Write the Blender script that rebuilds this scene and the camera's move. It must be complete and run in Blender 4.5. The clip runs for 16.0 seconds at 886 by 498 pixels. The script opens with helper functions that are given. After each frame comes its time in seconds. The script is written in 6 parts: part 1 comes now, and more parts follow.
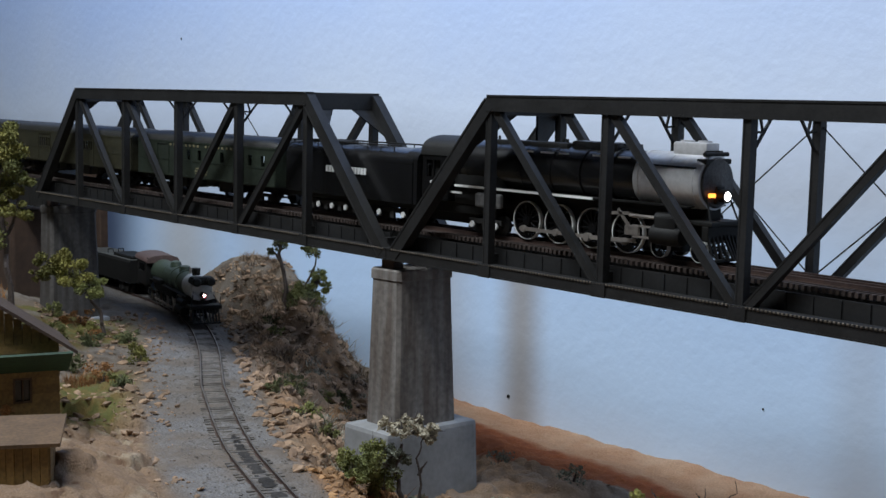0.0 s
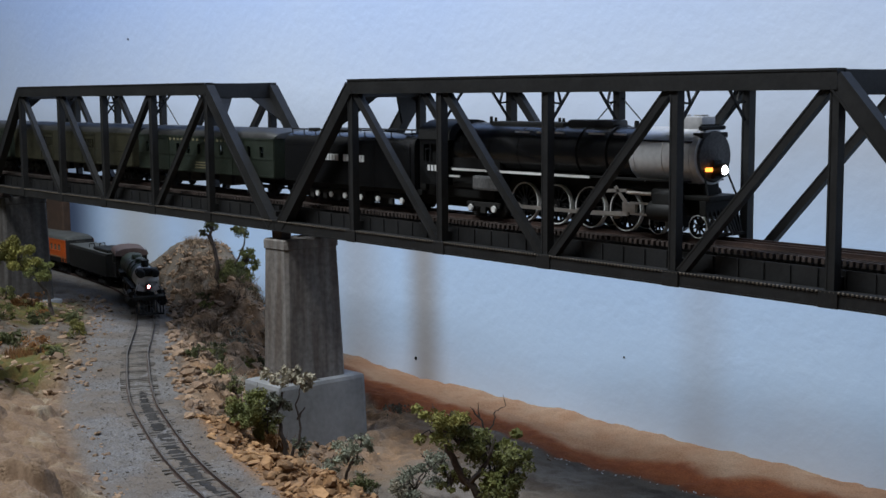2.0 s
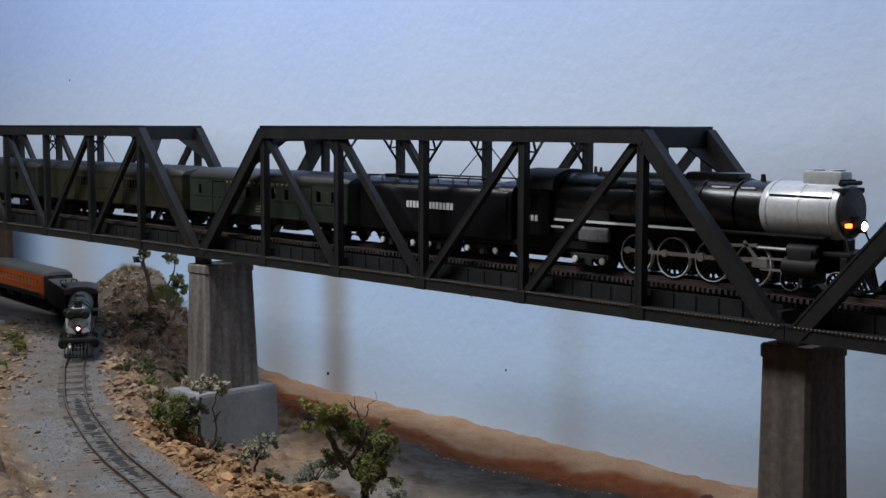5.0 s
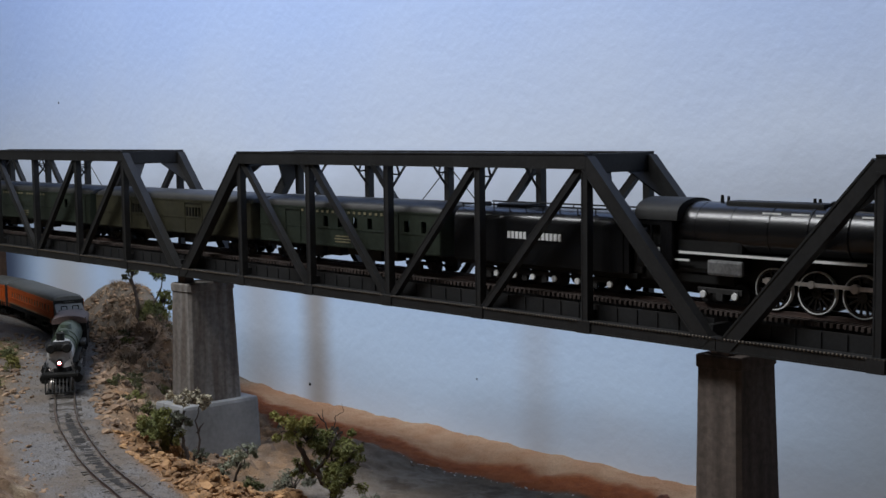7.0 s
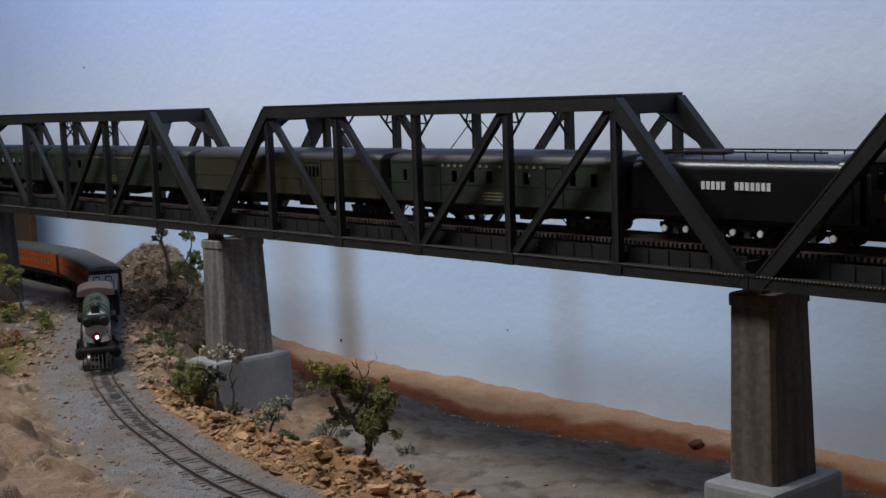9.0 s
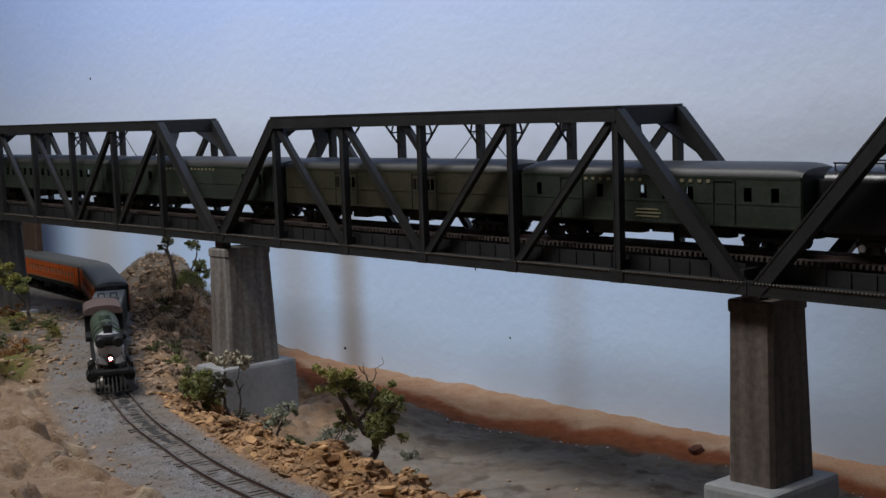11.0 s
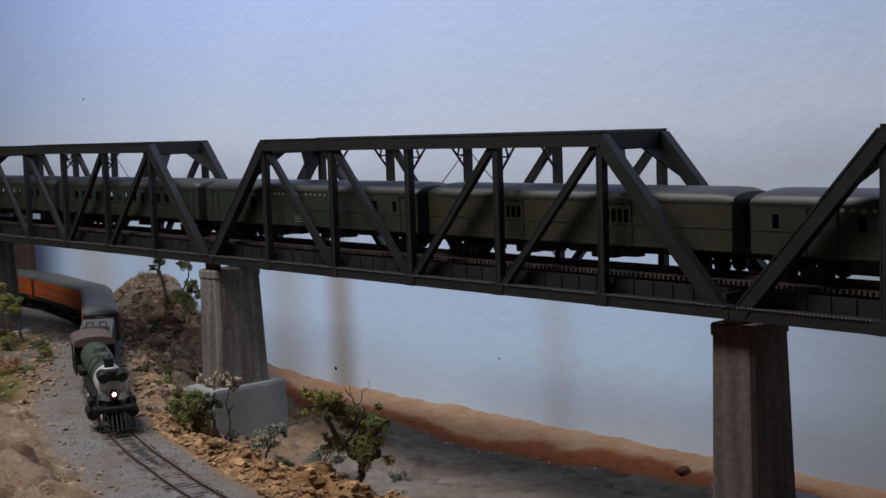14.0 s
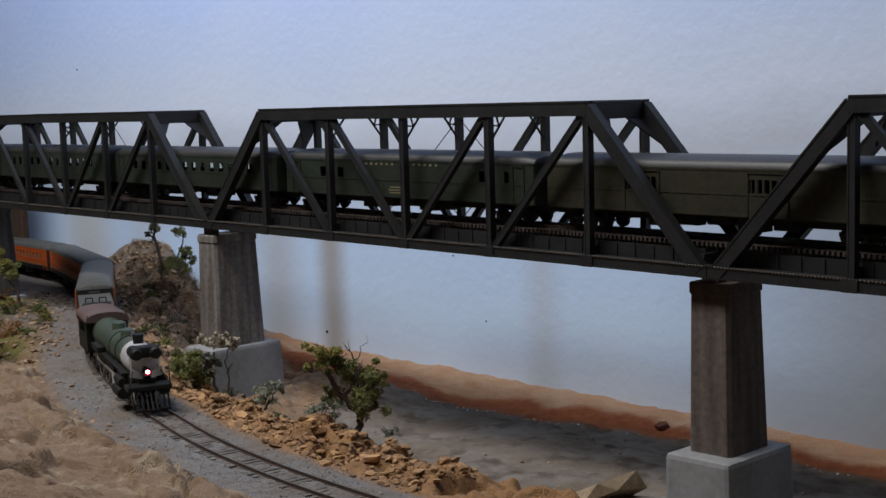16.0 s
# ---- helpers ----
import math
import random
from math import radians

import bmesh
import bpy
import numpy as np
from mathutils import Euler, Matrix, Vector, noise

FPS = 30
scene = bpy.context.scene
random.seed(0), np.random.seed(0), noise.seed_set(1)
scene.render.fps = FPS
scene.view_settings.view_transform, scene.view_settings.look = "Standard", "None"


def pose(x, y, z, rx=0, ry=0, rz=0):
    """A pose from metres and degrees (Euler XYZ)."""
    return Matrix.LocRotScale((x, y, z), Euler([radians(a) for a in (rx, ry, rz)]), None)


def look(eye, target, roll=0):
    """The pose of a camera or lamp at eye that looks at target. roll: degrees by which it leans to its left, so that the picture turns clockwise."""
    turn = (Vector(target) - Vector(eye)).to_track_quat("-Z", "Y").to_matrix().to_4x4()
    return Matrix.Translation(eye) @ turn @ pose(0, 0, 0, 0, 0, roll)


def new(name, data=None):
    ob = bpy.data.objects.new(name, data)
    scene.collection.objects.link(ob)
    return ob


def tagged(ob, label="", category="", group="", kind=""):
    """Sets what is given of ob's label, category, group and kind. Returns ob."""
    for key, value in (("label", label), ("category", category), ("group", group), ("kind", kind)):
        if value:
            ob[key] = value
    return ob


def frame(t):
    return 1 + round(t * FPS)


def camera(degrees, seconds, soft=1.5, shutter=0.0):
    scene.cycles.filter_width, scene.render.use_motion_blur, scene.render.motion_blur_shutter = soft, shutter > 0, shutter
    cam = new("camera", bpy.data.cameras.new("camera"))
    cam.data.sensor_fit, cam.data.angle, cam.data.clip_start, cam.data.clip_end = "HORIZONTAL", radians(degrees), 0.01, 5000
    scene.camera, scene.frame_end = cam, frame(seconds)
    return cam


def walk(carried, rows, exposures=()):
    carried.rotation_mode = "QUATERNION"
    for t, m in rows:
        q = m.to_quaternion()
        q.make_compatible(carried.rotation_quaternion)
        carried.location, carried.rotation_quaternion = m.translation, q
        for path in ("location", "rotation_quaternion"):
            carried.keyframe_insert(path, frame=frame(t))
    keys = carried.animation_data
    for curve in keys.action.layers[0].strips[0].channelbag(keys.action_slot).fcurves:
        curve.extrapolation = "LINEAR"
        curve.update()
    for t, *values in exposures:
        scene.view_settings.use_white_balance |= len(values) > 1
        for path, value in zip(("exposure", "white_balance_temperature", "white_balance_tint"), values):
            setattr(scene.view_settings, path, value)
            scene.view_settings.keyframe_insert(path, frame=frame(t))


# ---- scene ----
cam = camera(37.4, 16.0)
PATH = [
    (0, (0.626, -0.489, 0.386), (-0.894, 0.796, 0.192), 0.6),
    (0.5, (0.662, -0.486, 0.392), (-0.875, 0.78, 0.2), 0.8),
    (1, (0.691, -0.476, 0.384), (-0.855, 0.775, 0.178), 0.7),
    (1.5, (0.718, -0.479, 0.384), (-0.841, 0.755, 0.169), 0.2),
    (2, (0.754, -0.478, 0.377), (-0.782, 0.787, 0.175), -1.1),
    (2.5, (0.771, -0.484, 0.376), (-0.781, 0.762, 0.182), -0.7),
    (3, (0.806, -0.511, 0.385), (-0.719, 0.772, 0.218), -0.2),
    (3.5, (0.816, -0.521, 0.388), (-0.707, 0.764, 0.215), 0.2),
    (4, (0.837, -0.529, 0.383), (-0.658, 0.789, 0.222), -0.1),
    (6.5, (0.911, -0.538, 0.392), (-0.57, 0.798, 0.243), -1.0),
    (7, (0.924, -0.55, 0.397), (-0.558, 0.785, 0.248), -1.5),
    (7.5, (0.926, -0.546, 0.394), (-0.573, 0.768, 0.234), -1.6),
    (8, (0.93, -0.545, 0.391), (-0.582, 0.75, 0.207), -2.2),
    (8.5, (0.929, -0.549, 0.391), (-0.582, 0.748, 0.204), -2.4),
    (9, (0.923, -0.553, 0.386), (-0.583, 0.748, 0.186), -2.8),
    (11.5, (0.935, -0.569, 0.385), (-0.571, 0.734, 0.205), -2.7),
    (12, (0.936, -0.571, 0.383), (-0.571, 0.731, 0.203), -2.8),
    (12.5, (0.94, -0.575, 0.385), (-0.563, 0.733, 0.213), -2.9),
    (13, (0.938, -0.571, 0.384), (-0.565, 0.736, 0.206), -3.1),
    (13.5, (0.939, -0.57, 0.384), (-0.564, 0.738, 0.213), -3.0),
    (14, (0.942, -0.566, 0.39), (-0.561, 0.744, 0.232), -2.7),
    (14.5, (0.944, -0.572, 0.388), (-0.564, 0.732, 0.221), -2.8),
    (15, (0.95, -0.579, 0.386), (-0.559, 0.722, 0.216), -3.0),
    (15.5, (0.953, -0.58, 0.384), (-0.551, 0.727, 0.199), -2.9),
    (16, (0.969, -0.603, 0.387), (-0.51, 0.727, 0.189), -2.4),
]
walk(cam, [(t, look(eye, target, roll)) for t, eye, target, roll in PATH], [(0, 0.14, 6300, 9), (4, 0.02, 6400, 10), (9, -0.05, 6700, 13), (16, -0.05, 6900, 14)])

# ---- light ----
def area(name, x, y, z, tx, ty, tz, sx, sy, watts, color):
    lamp = bpy.data.lights.new(name, "AREA")
    lamp.shape, lamp.size, lamp.size_y, lamp.energy, lamp.color = "RECTANGLE", sx, sy, watts, color
    ob = new(name, lamp)
    ob.matrix_world = look((x, y, z), (tx, ty, tz))
    return ob


world = bpy.data.worlds.new("room_air")
world.use_nodes = True
world.node_tree.nodes["Background"].inputs["Color"].default_value = (0.80, 0.88, 1.0, 1)
world.node_tree.nodes["Background"].inputs["Strength"].default_value = 0.10
scene.world = world
area("ceiling_tube_light", -0.38, -0.55, 1.35, -0.35, 0.15, 0.25, 0.7, 0.22, 11.4, (0.93, 0.97, 1.0))
area("ceiling_tube_light", 0.27, -0.50, 1.35, 0.3, 0.15, 0.25, 0.6, 0.22, 9.3, (0.93, 0.97, 1.0))
scene.view_settings.exposure = 0.0


# ---- materials ----
def mat(name, base, rough=0.6, metal=0.0, var=0.25, scale=400.0, bump=0.15, second=None, spec=0.5, island=False):
    """A weathered surface: coarse stains and fine grain over a base colour, with fine relief."""
    m = bpy.data.materials.new(name)
    m.use_nodes = True
    nt = m.node_tree
    b = nt.nodes["Principled BSDF"]
    tex = nt.nodes.new("ShaderNodeTexCoord")
    big = nt.nodes.new("ShaderNodeTexNoise")
    big.inputs["Scale"].default_value, big.inputs["Detail"].default_value = scale * 0.12, 5
    fine = nt.nodes.new("ShaderNodeTexNoise")
    fine.inputs["Scale"].default_value, fine.inputs["Detail"].default_value = scale, 4
    for n in (big, fine):
        nt.links.new(tex.outputs["Object"], n.inputs["Vector"])
    mix = nt.nodes.new("ShaderNodeMix")
    mix.data_type = "RGBA"
    second = second or tuple(c * (1 - var) for c in base)
    mix.inputs["A"].default_value, mix.inputs["B"].default_value = (*base, 1), (*second, 1)
    ramp = nt.nodes.new("ShaderNodeMapRange")
    ramp.inputs["From Min"].default_value, ramp.inputs["From Max"].default_value = 0.36, 0.64
    nt.links.new(big.outputs["Fac"], ramp.inputs["Value"])
    nt.links.new(ramp.outputs["Result"], mix.inputs["Factor"])
    grain = nt.nodes.new("ShaderNodeMapRange")
    grain.inputs["From Min"].default_value, grain.inputs["From Max"].default_value = 0.3, 0.7
    grain.inputs["To Min"].default_value, grain.inputs["To Max"].default_value = 1 - var * 0.8, 1 + var * 0.8
    nt.links.new(fine.outputs["Fac"], grain.inputs["Value"])
    last = grain.outputs["Result"]
    if island:
        g = nt.nodes.new("ShaderNodeNewGeometry")
        o = nt.nodes.new("ShaderNodeObjectInfo")
        add = nt.nodes.new("ShaderNodeMath")
        add.operation = "ADD"
        nt.links.new(g.outputs["Random Per Island"], add.inputs[0])
        nt.links.new(o.outputs["Random"], add.inputs[1])
        r = nt.nodes.new("ShaderNodeMapRange")
        r.inputs["From Max"].default_value = 2.0
        r.inputs["To Min"].default_value, r.inputs["To Max"].default_value = 1 - 1.6 * var, 1 + 1.6 * var
        nt.links.new(add.outputs["Value"], r.inputs["Value"])
        mul = nt.nodes.new("ShaderNodeMath")
        mul.operation = "MULTIPLY"
        nt.links.new(last, mul.inputs[0])
        nt.links.new(r.outputs["Result"], mul.inputs[1])
        last = mul.outputs["Value"]
    scl = nt.nodes.new("ShaderNodeVectorMath")
    scl.operation = "SCALE"
    nt.links.new(mix.outputs["Result"], scl.inputs[0])
    nt.links.new(last, scl.inputs["Scale"])
    nt.links.new(scl.outputs["Vector"], b.inputs["Base Color"])
    b.inputs["Roughness"].default_value, b.inputs["Metallic"].default_value = rough, metal
    b.inputs["Specular IOR Level"].default_value = spec
    if bump:
        bp = nt.nodes.new("ShaderNodeBump")
        bp.inputs["Strength"].default_value, bp.inputs["Distance"].default_value = bump, 0.0008
        nt.links.new(fine.outputs["Fac"], bp.inputs["Height"])
        nt.links.new(bp.outputs["Normal"], b.inputs["Normal"])
    return m


def glow(name, color, strength):
    m = bpy.data.materials.new(name)
    m.use_nodes = True
    b = m.node_tree.nodes["Principled BSDF"]
    b.inputs["Base Color"].default_value = (*color, 1)
    b.inputs["Emission Color"].default_value, b.inputs["Emission Strength"].default_value = (*color, 1), strength
    return m


def glass(name, tint):
    m = bpy.data.materials.new(name)
    m.use_nodes = True
    b = m.node_tree.nodes["Principled BSDF"]
    b.inputs["Base Color"].default_value = (*tint, 1)
    b.inputs["Transmission Weight"].default_value, b.inputs["Roughness"].default_value, b.inputs["IOR"].default_value = 1, 0.05, 1.1
    return m


STEEL = mat("bridge_steel", (0.0165, 0.0165, 0.017), 0.55, 0, 0.3, 500, 0.12, (0.011, 0.011, 0.0112), 0.35)
RIVET = mat("worn_rivet_edge", (0.12, 0.098, 0.075), 0.7, 0, 0.4, 900, 0.1)
RUST = mat("rusty_rail_side", (0.06, 0.0336, 0.0256), 0.7, 0, 0.35, 700, 0.15)
RAILTOP = mat("rail_steel", (0.19, 0.16, 0.13), 0.4, 0.6, 0.3, 600, 0.05)
TIE = mat("creosoted_tie", (0.04, 0.027, 0.022), 0.85, 0, 0.35, 900, 0.3, island=True)
OLDTIE = mat("dusty_tie", (0.125, 0.111, 0.099), 0.9, 0, 0.35, 900, 0.3, island=True)
BLACK = mat("locomotive_black", (0.0058, 0.0058, 0.0062), 0.27, 0, 0.3, 500, 0.04)
SOOT = mat("sooty_black", (0.011, 0.011, 0.0105), 0.6, 0, 0.3, 500, 0.1, spec=0.25)
SILVER = mat("graphite_silver", (0.60, 0.60, 0.60), 0.34, 0.3, 0.12, 400, 0.02, (0.52, 0.52, 0.53))
DULLSILVER = mat("dull_graphite", (0.16, 0.16, 0.16), 0.5, 0.3, 0.3, 700, 0.1)
FRONTGREY = mat("sooty_graphite", (0.075, 0.075, 0.077), 0.55, 0.2, 0.4, 700, 0.15)
RODSTEEL = mat("rod_steel", (0.48, 0.44, 0.40), 0.35, 0.7, 0.15, 800, 0.03)
WHITE = mat("white_trim", (0.72, 0.72, 0.70), 0.5, 0, 0.1, 800, 0.02)
LETTER = mat("pale_letter_paint", (0.62, 0.63, 0.62), 0.5, 0, 0.15, 900, 0)
GOLD = mat("dull_gold_paint", (0.19, 0.17, 0.10), 0.5, 0, 0.2, 900, 0)
GREEN = mat("coach_green", (0.0215, 0.0285, 0.0205), 0.45, 0, 0.3, 300, 0.03, (0.0155, 0.0205, 0.0148), 0.4)
OLIVE = mat("coach_olive", (0.0295, 0.0280, 0.0160), 0.47, 0, 0.3, 300, 0.03, (0.0225, 0.0217, 0.0130), 0.4)
ROOF = mat("dark_coach_roof", (0.021, 0.021, 0.0196), 0.5, 0, 0.3, 350, 0.05)
UNDER = mat("underframe_black", (0.014, 0.013, 0.012), 0.7, 0, 0.3, 700, 0.1)
PANE = glass("coach_glass", (0.86, 0.90, 0.88))
BLIND = mat("drawn_blind", (0.09, 0.10, 0.07), 0.8, 0, 0.2, 500, 0.02)
ORANGE = mat("coach_orange", (0.42, 0.078, 0.012), 0.42, 0, 0.15, 300, 0.03)
GREYROOF = mat("grey_coach_roof", (0.075, 0.078, 0.074), 0.55, 0, 0.2, 300, 0.05)
LGREEN = mat("boiler_green", (0.048, 0.068, 0.048), 0.45, 0, 0.2, 400, 0.05)
CABRED = mat("faded_red_roof", (0.115, 0.075, 0.068), 0.6, 0, 0.25, 400, 0.05)
LAMP = glow("lamp_lens", (1.0, 0.90, 0.85), 9)
AMBER = glow("amber_number_board", (1.0, 0.28, 0.04), 3)
CONC = mat("pier_concrete", (0.2, 0.195, 0.19), 0.85, 0, 0.25, 300, 0.25, (0.115, 0.1, 0.09))
BROWNCONC = mat("weathered_pier", (0.1326, 0.1131, 0.1014), 0.85, 0, 0.35, 260, 0.3, (0.0819, 0.06864, 0.0624))
FOOT = mat("pale_footing_concrete", (0.265, 0.27, 0.275), 0.85, 0, 0.12, 260, 0.2, (0.205, 0.21, 0.212))
ROCKM = mat("tan_rock", (0.43, 0.245, 0.11), 0.9, 0, 0.35, 300, 0.4, (0.30, 0.17, 0.085), island=True)
GREYROCK = mat("grey_brown_rock", (0.34, 0.23, 0.145), 0.9, 0, 0.35, 300, 0.4, (0.20, 0.13, 0.085), island=True)


def streaked(name, base, dark):
    """Cast concrete with dark rain streaks down its faces."""
    m = mat(name, base, 0.85, 0, 0.3, 300, 0.3, dark)
    nt = m.node_tree
    tex = [n for n in nt.nodes if n.type == "TEX_COORD"][0]
    big = [n for n in nt.nodes if n.type == "TEX_NOISE"][0]
    mp = nt.nodes.new("ShaderNodeMapping")
    mp.inputs["Scale"].default_value = (4.0, 4.0, 0.35)
    nt.links.new(tex.outputs["Object"], mp.inputs["Vector"])
    nt.links.new(mp.outputs["Vector"], big.inputs["Vector"])
    return m


PIERGREY = streaked("streaked_grey_pier", (0.185, 0.172, 0.16), (0.098, 0.080, 0.068))
PIERBROWN = streaked("streaked_brown_pier", (0.112, 0.088, 0.074), (0.062, 0.047, 0.039))
PIERDARK = streaked("streaked_dark_pier", (0.075, 0.070, 0.066), (0.038, 0.032, 0.028))
BARK = mat("tree_bark", (0.085, 0.065, 0.055), 0.9, 0, 0.35, 900, 0.4)
LEAF = mat("leaf_green", (0.2, 0.205, 0.062), 0.8, 0, 0.35, 400, 0.1, (0.115, 0.13, 0.04), island=True)
LEAFD = mat("leaf_dark_green", (0.11, 0.12, 0.046), 0.8, 0, 0.35, 400, 0.1, (0.065, 0.074, 0.03), island=True)
LEAFG = mat("leaf_grey_green", (0.26, 0.275, 0.205), 0.85, 0, 0.35, 400, 0.1, (0.17, 0.185, 0.14), island=True)
LEAFY = mat("leaf_yellow_green", (0.228, 0.209, 0.05225), 0.8, 0, 0.35, 400, 0.1, (0.1425, 0.1425, 0.038), island=True)
BLOOM = mat("cream_bloom", (0.378, 0.342, 0.261), 0.85, 0, 0.3, 400, 0.1, island=True)
STRAW = mat("rusty_straw", (0.32, 0.152, 0.052), 0.9, 0, 0.35, 500, 0.1, island=True)
PALEROCK = mat("pale_tan_rock", (0.40, 0.31, 0.205), 0.9, 0, 0.3, 300, 0.4, (0.30, 0.22, 0.145))
REDROCK = mat("dark_red_rock", (0.17, 0.055, 0.03), 0.9, 0, 0.3, 300, 0.4, (0.11, 0.04, 0.025))
WOODY = mat("yellow_clapboard", (0.216, 0.132, 0.039), 0.75, 0, 0.3, 500, 0.15, (0.162, 0.096, 0.03), island=True)
GREENROOF = mat("green_roof", (0.03375, 0.075, 0.04125), 0.6, 0, 0.25, 400, 0.1)
SHINGLE = mat("brown_shingle", (0.063, 0.03825, 0.02475), 0.85, 0, 0.3, 500, 0.2)
PORCH = mat("porch_timber", (0.12, 0.072, 0.036), 0.8, 0, 0.3, 500, 0.15)
DARKGLASS = mat("dark_window_glass", (0.010, 0.011, 0.012), 0.12, 0, 0.2, 300, 0.0)
POST = mat("brown_board", (0.052, 0.029, 0.018), 0.8, 0, 0.3, 120, 0.15)
FASCIA = mat("dark_fascia", (0.05, 0.04, 0.035), 0.7, 0, 0.2, 60, 0.1)
ROOMWALL = mat("cream_room_wall", (0.55, 0.53, 0.48), 0.9, 0, 0.1, 30, 0.05)
CARPET = mat("grey_carpet", (0.16, 0.16, 0.17), 0.95, 0, 0.25, 200, 0.2)


# ---- building helpers ----
def ident():
    return Matrix.Identity(4)


def box(bm, x0, x1, y0, y1, z0, z1, bevel=0.0, m=None):
    r = bmesh.ops.create_cube(bm, size=1)
    vs = r["verts"]
    for v in vs:
        v.co = Vector(((x0 + x1) / 2 + v.co.x * (x1 - x0), (y0 + y1) / 2 + v.co.y * (y1 - y0), (z0 + z1) / 2 + v.co.z * (z1 - z0)))
    if bevel:
        es = list({e for v in vs for e in v.link_edges})
        r = bmesh.ops.bevel(bm, geom=es, offset=bevel, segments=2, affect="EDGES", profile=0.6)
        vs = list({v for f in r["faces"] for v in f.verts} | {v for v in vs if v.is_valid})
    if m is not None:
        bmesh.ops.transform(bm, matrix=m, verts=vs)
    return vs


def cyl(bm, p, q, r0, r1=None, n=16, caps=True):
    p, q = Vector(p), Vector(q)
    d = q - p
    m = Matrix.Translation((p + q) / 2) @ d.to_track_quat("Z", "Y").to_matrix().to_4x4()
    return bmesh.ops.create_cone(bm, cap_ends=caps, segments=n, radius1=r0, radius2=r0 if r1 is None else r1, depth=d.length, matrix=m)["verts"]


def beam(bm, p, q, w, h, side=(0, 1, 0)):
    """A bar from p to q, w wide along side and h deep across it."""
    p, q = Vector(p), Vector(q)
    a = (q - p).normalized()
    s = Vector(side)
    s = (s - a * s.dot(a)).normalized()
    u = a.cross(s)
    m = Matrix((( *a, 0), (*s, 0), (*u, 0), (0, 0, 0, 1))).transposed()
    m.translation = (p + q) / 2
    r = bmesh.ops.create_cube(bm, size=1)
    bmesh.ops.transform(bm, matrix=m @ Matrix.Diagonal(((q - p).length, w, h, 1)), verts=r["verts"])
    return r["verts"]


def channel(bm, p, q, w, h, t=0.0009, side=(0, 1, 0)):
    """A built-up member of I section: web and two flanges in one piece."""
    p, q = Vector(p), Vector(q)
    a = (q - p).normalized()
    s = Vector(side)
    s = (s - a * s.dot(a)).normalized()
    u = a.cross(s)
    k, e, f = w * 0.45, h / 2, h / 2 - t
    prof = ((-w / 2, -e), (w / 2, -e), (w / 2, -f), (k, -f), (k, f), (w / 2, f), (w / 2, e), (-w / 2, e), (-w / 2, f), (-k, f), (-k, -f), (-w / 2, -f))
    A = [bm.verts.new(p + s * x + u * z) for x, z in prof]
    B = [bm.verts.new(q + s * x + u * z) for x, z in prof]
    n = len(prof)
    for i in range(n):
        bm.faces.new((A[i], A[(i + 1) % n], B[(i + 1) % n], B[i]))
    bm.faces.new(A)
    bm.faces.new(B)


def lathe(bm, prof, n=20, axis="x", m=None):
    """A turned body from (along, radius) pairs."""
    rings = []
    vs = []
    for a, r in prof:
        ring = []
        for k in range(n):
            c, s = math.cos(2 * math.pi * k / n) * r, math.sin(2 * math.pi * k / n) * r
            co = (a, c, s) if axis == "x" else ((c, a, s) if axis == "y" else (c, s, a))
            ring.append(bm.verts.new(co))
        rings.append(ring)
        vs += ring
    for A, B in zip(rings, rings[1:]):
        for k in range(n):
            bm.faces.new((A[k], A[(k + 1) % n], B[(k + 1) % n], B[k]))
    bm.faces.new(rings[0])
    bm.faces.new(rings[-1])
    if m is not None:
        bmesh.ops.transform(bm, matrix=m, verts=vs)
    return vs


def extrude_profile(bm, pts, x0, x1, m=None):
    """A closed (y, z) outline drawn out from x0 to x1."""
    A = [bm.verts.new((x0, y, z)) for y, z in pts]
    B = [bm.verts.new((x1, y, z)) for y, z in pts]
    n = len(pts)
    for k in range(n):
        bm.faces.new((A[k], A[(k + 1) % n], B[(k + 1) % n], B[k]))
    bm.faces.new(A)
    bm.faces.new(B)
    if m is not None:
        bmesh.ops.transform(bm, matrix=m, verts=A + B)
    return A + B


def mesh_of(name, bm, material, smooth=False):
    bmesh.ops.recalc_face_normals(bm, faces=bm.faces)
    me = bpy.data.meshes.new(name)
    bm.to_mesh(me)
    bm.free()
    for mm in material if isinstance(material, (list, tuple)) else [material]:
        me.materials.append(mm)
    if smooth:
        for p in me.polygons:
            p.use_smooth = len(p.vertices) <= 4
        me.set_sharp_from_angle(angle=radians(38))
    return me


def part(name, bm, material, parent, label="", smooth=False, m=None):
    me = bm if isinstance(bm, bpy.types.Mesh) else mesh_of(name, bm, material, smooth)
    ob = new(name, me)
    ob.parent = parent
    if m is not None:
        ob.matrix_basis = m
    if label:
        ob["label"] = label
    return ob


def thing(name, m, label, category, group="", kind=""):
    ob = new(name)
    ob.empty_display_size = 0.02
    ob.matrix_basis = m
    return tagged(ob, label, category, group, kind)


def bars(bm, x0, z, y, count, h, w, gap, skip=(), t=0.0003):
    """A line of lettering as plain upright bars."""
    x = x0
    for k in range(count):
        if k not in skip:
            box(bm, x, x + w, y - t, y + t, z, z + h)
        x += w + gap
    return x


